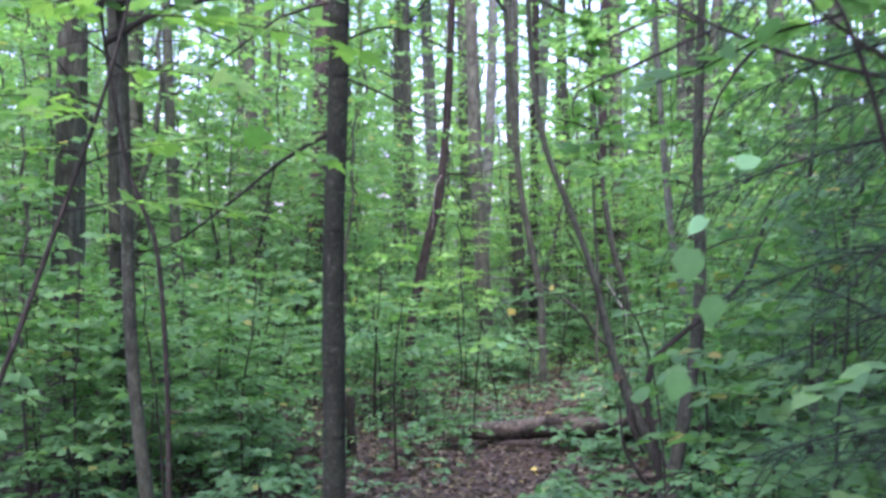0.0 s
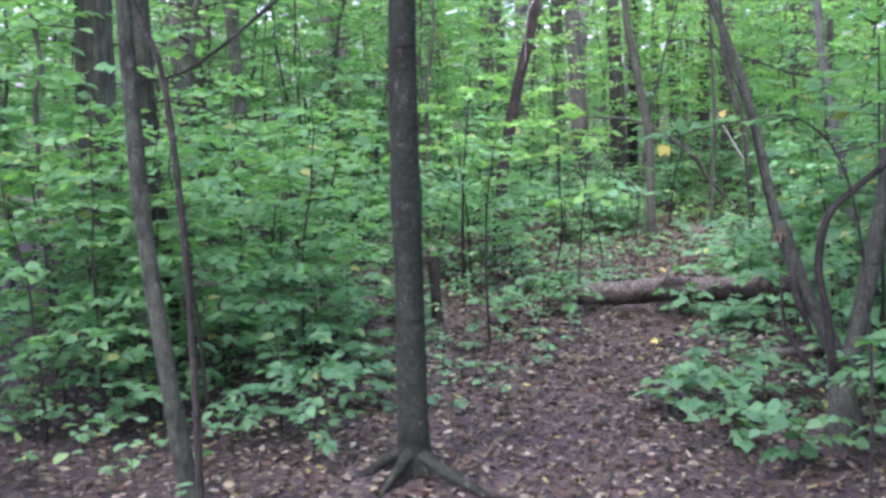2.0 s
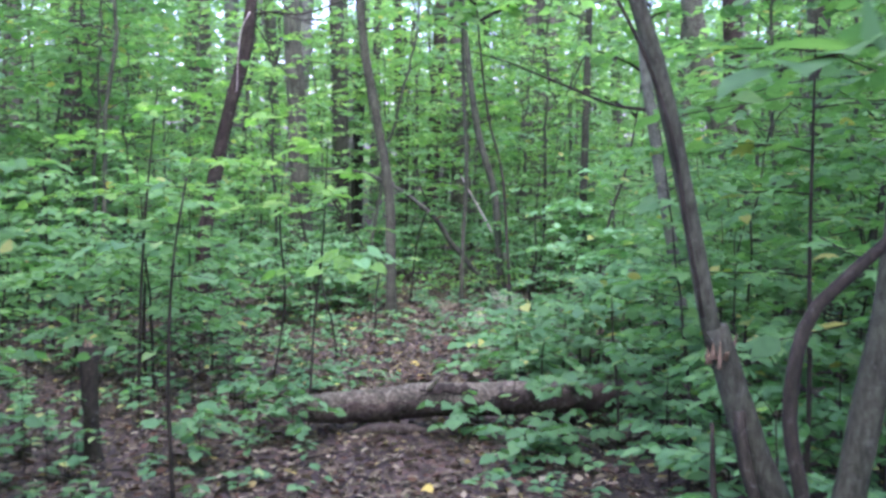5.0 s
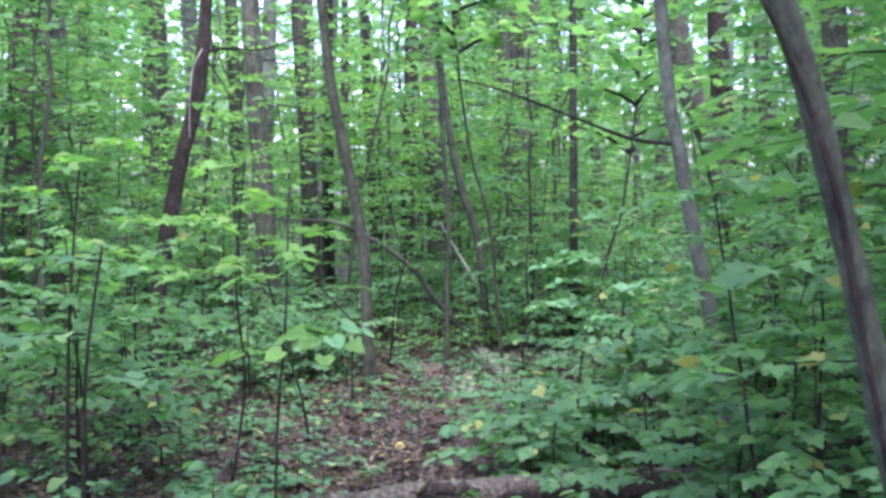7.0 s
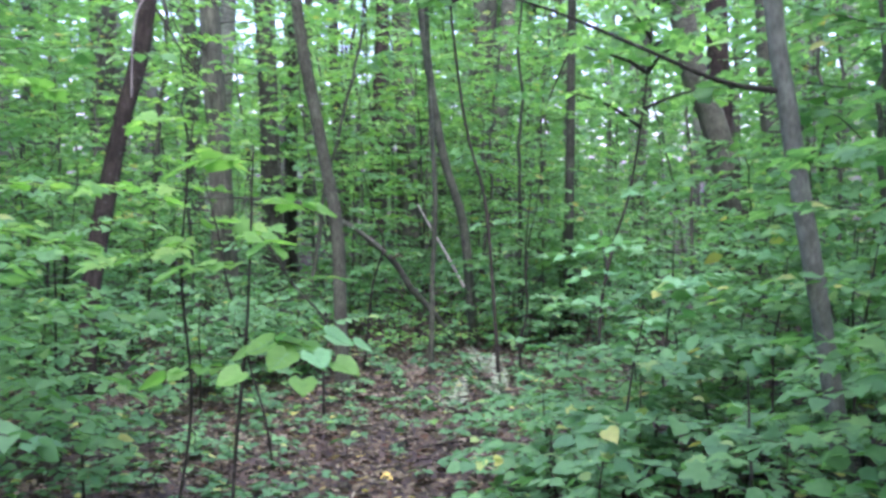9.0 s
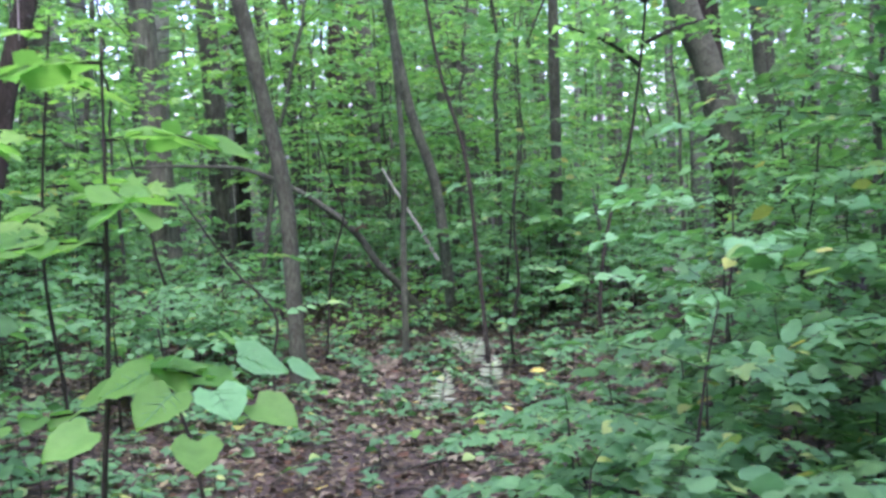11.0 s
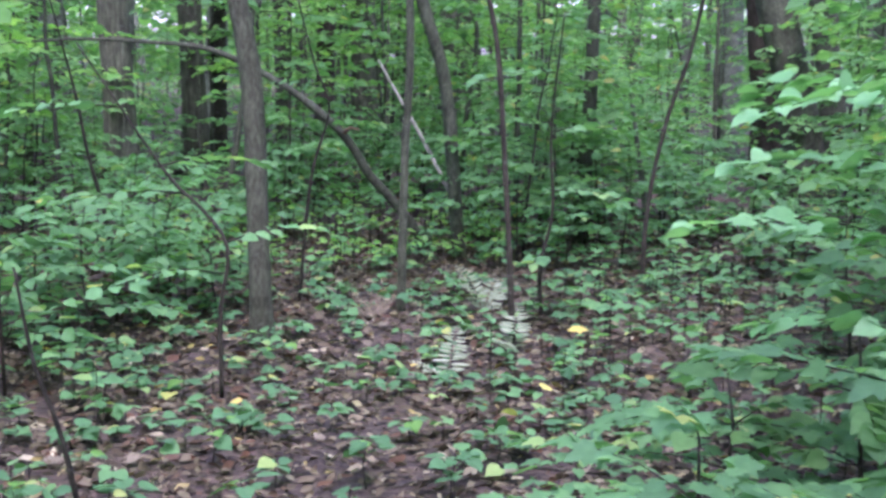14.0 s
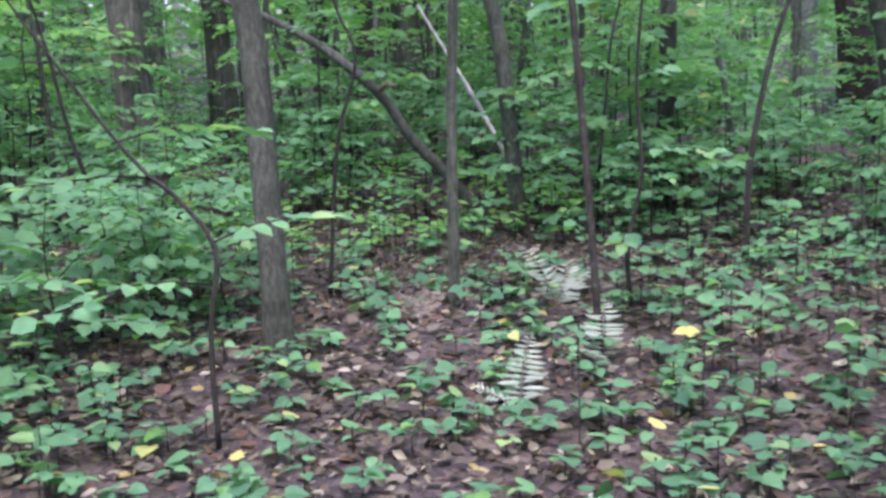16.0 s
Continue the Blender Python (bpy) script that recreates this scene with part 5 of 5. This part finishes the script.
# ---- single seedlings along the path and in the clearing ----
sprouts = []
for s in range(7):
    g = rng(900 + s)
    ob = thing("seedling", "small seedling with rounded green leaves in leaf litter", "plant", "seedlings in the litter")
    hh = 0.05 + 0.016 * s
    gg = Geo()
    tube(gg, [(0, 0, -0.03), (g.normal(0, 0.01), g.normal(0, 0.01), hh * 0.5), (0, 0, hh)], [0.0028, 0.0022, 0.0015], 4)
    part("stem", gg, TWIG, ob)
    k = 6 + s % 4
    for q in range(k):
        an = q * 6.283 / k + g.normal(0, 0.25)
        gg = Geo()
        lv, out = hh * g.uniform(0.55, 1.0), g.uniform(0.015, 0.06)
        tip = np.array([math.cos(an) * out, math.sin(an) * out, lv + 0.01])
        tube(gg, [(0, 0, lv), tuple(tip)], [0.0012, 0.001], 3)
        leaves(gg, BROAD, [tip], [(math.cos(an), math.sin(an), g.uniform(-0.35, 0.15))], [tuple(np.array([0, 0, 1]) + g.normal(0, 0.22, 3))], g.uniform(0.036, 0.066))
        part("leaf", gg, (BRIGHT_GREEN if (q + 2 * s) % 9 == 0 else SEEDLING_GREEN), ob, smooth=False)
    sprouts.append(ob)
scatter(sprouts, [(0.3, 4.2, 13.1, 16.8, 95, 0.0), (-1.6, 1.9, 8.3, 10.9, 34, 0.45), (-0.8, 0.9, 11.5, 15.0, 55, 0.2), (4.0, 6.0, 14.5, 18, 24, 0.0)], 12)

# ---- undergrowth too dense to count ----
def patchy(g, n, x0, x1, y0, y1, clear, fade, scale=0.8):
    x, y = g.uniform(x0, x1, n), g.uniform(y0, y1, n)
    d = np.abs(x - trail_x(y)) + np.clip((y - 12.3) * fade, 0, 3) + (np.clip((y - 16.4) * 0.9, 0, 3) if fade else 0)
    lump = 0.5 + 0.5 * np.sin(x / scale * 2.1 + 1.1 * np.sin(y / scale)) * np.sin(y / scale * 1.7 + 0.8 * np.sin(x / scale + 2))
    keep = (g.rand(n) < np.clip((d - clear) / 0.6, 0.015, 1)) & (g.rand(n) < 0.25 + 0.75 * lump)
    return x[keep], y[keep]


def low_plants(name, label, n, area, leaf, high, seed, mat, outline=OVAL, clear=0.35, fade=0.0):
    g = rng(seed)
    x, y = patchy(g, n, *area, clear, fade)
    geo, stems = Geo(), Geo()
    z = ground_z(x, y)
    h = g.uniform(0.35, 1.0, len(x)) * high
    pos, along, size = [], [], []
    for i in range(len(x)):
        k = g.randint(3, 7)
        a = g.rand() * 6.28 + np.arange(k) * 6.28 / k + g.normal(0, 0.3, k)
        lvl = h[i] * g.uniform(0.7, 1.0, k)
        pos.append(np.stack([x[i] + 0.2 * leaf * np.cos(a), y[i] + 0.2 * leaf * np.sin(a), z[i] + lvl], 1))
        along.append(np.stack([np.cos(a), np.sin(a), g.uniform(-0.3, 0.3, k)], 1))
        size.append(leaf * g.uniform(0.6, 1.25, k))
    pos, along, size = map(np.concatenate, (pos, along, size))
    leaves(geo, outline, pos, along, np.array([0, 0, 1.0]) + g.normal(0, 0.28, pos.shape), size, g.uniform(0.85, 1.2, len(pos)))
    w = 0.0018
    sv = np.stack([np.stack([x + dx, y + dy, zz], 1) for zz in (z - 0.02, z + h) for dx, dy in ((w, 0), (-w, w), (-w, -w))], 1).reshape(-1, 3)
    b = (np.arange(len(x)) * 6)[:, None, None]
    stems.add(sv, (np.array([(0, 1, 4, 3), (1, 2, 5, 4), (2, 0, 3, 5)])[None] + b).reshape(-1, 4))
    ob = thing(name, label, "undergrowth", kind="stuff")
    part("foliage", geo, mat, ob, kind="stuff")
    part("stalk", stems, TWIG, ob, kind="stuff")


low_plants("seedlings", "low green seedlings growing through brown leaves", 4600, (-3.0, 6.5, 8, 19), 0.055, 0.12, 501, SEEDLING_GREEN, BROAD, 0.3, 0.25)
low_plants("undergrowth", "dense low green woodland plants", 13500, (-9, 12, -4, 30), 0.072, 0.4, 502, LOW_GREEN, OVAL, 1.3, 0.17)
low_plants("bright_undergrowth", "low yellow-green woodland plants behind the clearing", 420, (1.0, 3.6, 17.6, 20.8), 0.06, 0.3, 504, BRIGHT_GREEN, OVAL, -2)
low_plants("far_undergrowth", "distant green woodland plants", 9000, (-22, 28, 26, 58), 0.16, 0.8, 503, GREEN, KITE, -2)

g = rng(601)
n = 140000
x, y = g.uniform(-4.5, 7, n), np.where(g.rand(n) < 0.9, g.uniform(6.5, 20, n), g.uniform(-4, 24, n))
near = g.rand(n) < np.clip(1.25 - np.abs(x - trail_x(y)) / 4, 0.25, 1)
x, y = x[near], y[near]
a = g.rand(len(x)) * 6.28
litter = Geo()
leaves(litter, DRY, np.stack([x, y, ground_z(x, y) + g.uniform(0.002, 0.025, len(x))], 1), np.stack([np.cos(a), np.sin(a), g.normal(0, 0.18, len(x))], 1),
       np.array([0, 0, 1.0]) + g.normal(0, 0.6, (len(x), 3)), g.uniform(0.024, 0.068, len(x)), g.uniform(0.3, 0.85, len(x)))
tagged(part("leaf_litter", litter, LITTER), "brown fallen leaves covering the ground", "leaf litter", kind="stuff")

# the fallen leaves nearest the path, one by one
g = rng(603)
shapes = []
for s in range(10):
    gg = Geo()
    leaves(gg, (DRY, LOBED)[s % 3 == 0], [(0, 0, 0)], [(1, 0, g.normal(0, 0.12))], [(g.normal(0, 0.2), g.normal(0, 0.2), 1)], 1.0, g.uniform(0.75, 1.1))
    shapes.append(gg.mesh("fallen_leaf", (LITTER, PALE_LITTER, LITTER, PALE_LITTER, YELLOW if s == 9 else LITTER)[s % 5], False))
for s in range(280):
    yy = g.uniform(7.8, 16.5)
    xx = trail_x(yy) + g.normal(0, 0.75)
    ob = new("fallen_leaf", shapes[g.randint(10) if g.rand() < 0.5 else g.choice([0, 2, 4, 5, 7, 9, 6])])
    ob.parent = ground
    ob.location = (xx, yy, float(ground_z(xx, yy)) + 0.022)
    ob.rotation_euler, ob.scale = (g.normal(0, 0.2), g.normal(0, 0.2), g.rand() * 6.28), (g.uniform(0.035, 0.07),) * 3

# twigs lying about
g = rng(602)
tw = Geo()
for i in range(300):
    x0, y0 = g.uniform(-3, 5), g.uniform(6, 19)
    a, ln = g.rand() * 6.28, g.uniform(0.1, 0.5)
    q = np.array([(x0 + math.cos(a) * s * ln, y0 + math.sin(a + 0.2 * s) * s * ln, 0) for s in (0, 0.5, 1)])
    q[:, 2] = ground_z(q[:, 0], q[:, 1]) + [0.02, 0.035, 0.02]
    tube(tw, q, [0.005, 0.004, 0.002], 4)
tagged(part("twigs", tw, TWIG), "thin dark twigs scattered over the leaves", "twigs", kind="stuff")

# ---- far woods ----
far = []
for s in range(4):
    g = rng(700 + s)
    ob = thing("forest_tree", "tall straight forest tree with a high green crown", "tree", "far forest trees")
    dx = g.normal(0, 0.25)
    p = curve_points([(0, 0, -0.3), (dx * 0.3, 0, 4), (dx, 0, 9), (dx * 1.5, 0, 17)], 0.5)
    tg, lg, cg = Geo(), Geo(), Geo()
    tube(tg, p, (0.12 + 0.03 * s) * (1 - 0.7 * np.clip(p[:, 2], 0, 17) / 17), 9, 0.06, s)
    # pale bark on two of the kinds puts distance haze into the trunk colour
    part("trunk", tg, (BARK_PALE, BARK_PINE, BARK_PALE, BARK)[s], ob)
    crown_leaves(g, cg, lg, p, 4.4 + s * 0.7, 3.0, 20, 86, 0.2)
    part("branchwork", lg, TWIG, ob, kind="stuff")
    part("crown", cg, CANOPY, ob, kind="stuff")
    far.append(ob)
# trees of the last five areas are unseen, added for shade and to close the woods
scatter(far, [(-20, -7.5, 12, 30, 14, 4), (9.5, 26, 10, 30, 16, 4), (-8, 12, 28.5, 36, 9, 0), (-20, 28, 34, 56, 62, 0), (-8, 8, -14, -4, 9, 1.5), (-12, -4, -4, 10, 7, 3), (4.5, 12, -4, 10, 7, 3), (-4.5, 5, -3, 1.5, 4, 1.2), (2.6, 4.5, 1, 6, 3, 2)], 9)


def far_wall(seed, n, near, deep, even):
    """A belt of distant foliage and stems that closes the woods."""
    g = rng(seed)
    geo = Geo()
    an = g.uniform(-1.1, 1.1, n) if even else g.uniform(0, 6.283, n)
    rr = g.uniform(near, deep, n)
    z = g.uniform(0, 17, n) if even else np.abs(g.normal(0, 1, n)) ** 1.1 * 8.5
    gap = np.sin(an * 23) * np.sin(an * 41 + 1) + 0.35 * np.sin(an * 97)
    keep = (z < 5 + 5 * (gap + 1)) | (g.rand(n) < 0.35)
    an, rr, z = an[keep], rr[keep], z[keep]
    a = g.rand(len(an)) * 6.28
    pos = np.stack([rr * np.sin(an), 10 + rr * np.cos(an), 1.0 + z], 1)
    leaves(geo, KITE, pos, np.stack([np.cos(a), np.sin(a), g.uniform(-0.5, 0.2, len(a))], 1), np.array([0, 0, 1.0]) + g.normal(0, 0.6, pos.shape), g.uniform(0.5, 1.1, len(a)))
    tagged(part("backdrop", geo, CANOPY), "distant green wall of woodland", "backdrop", kind="structure")


far_wall(800, 60000, 62, 80, False)
far_wall(801, 31000, 52, 62, True)
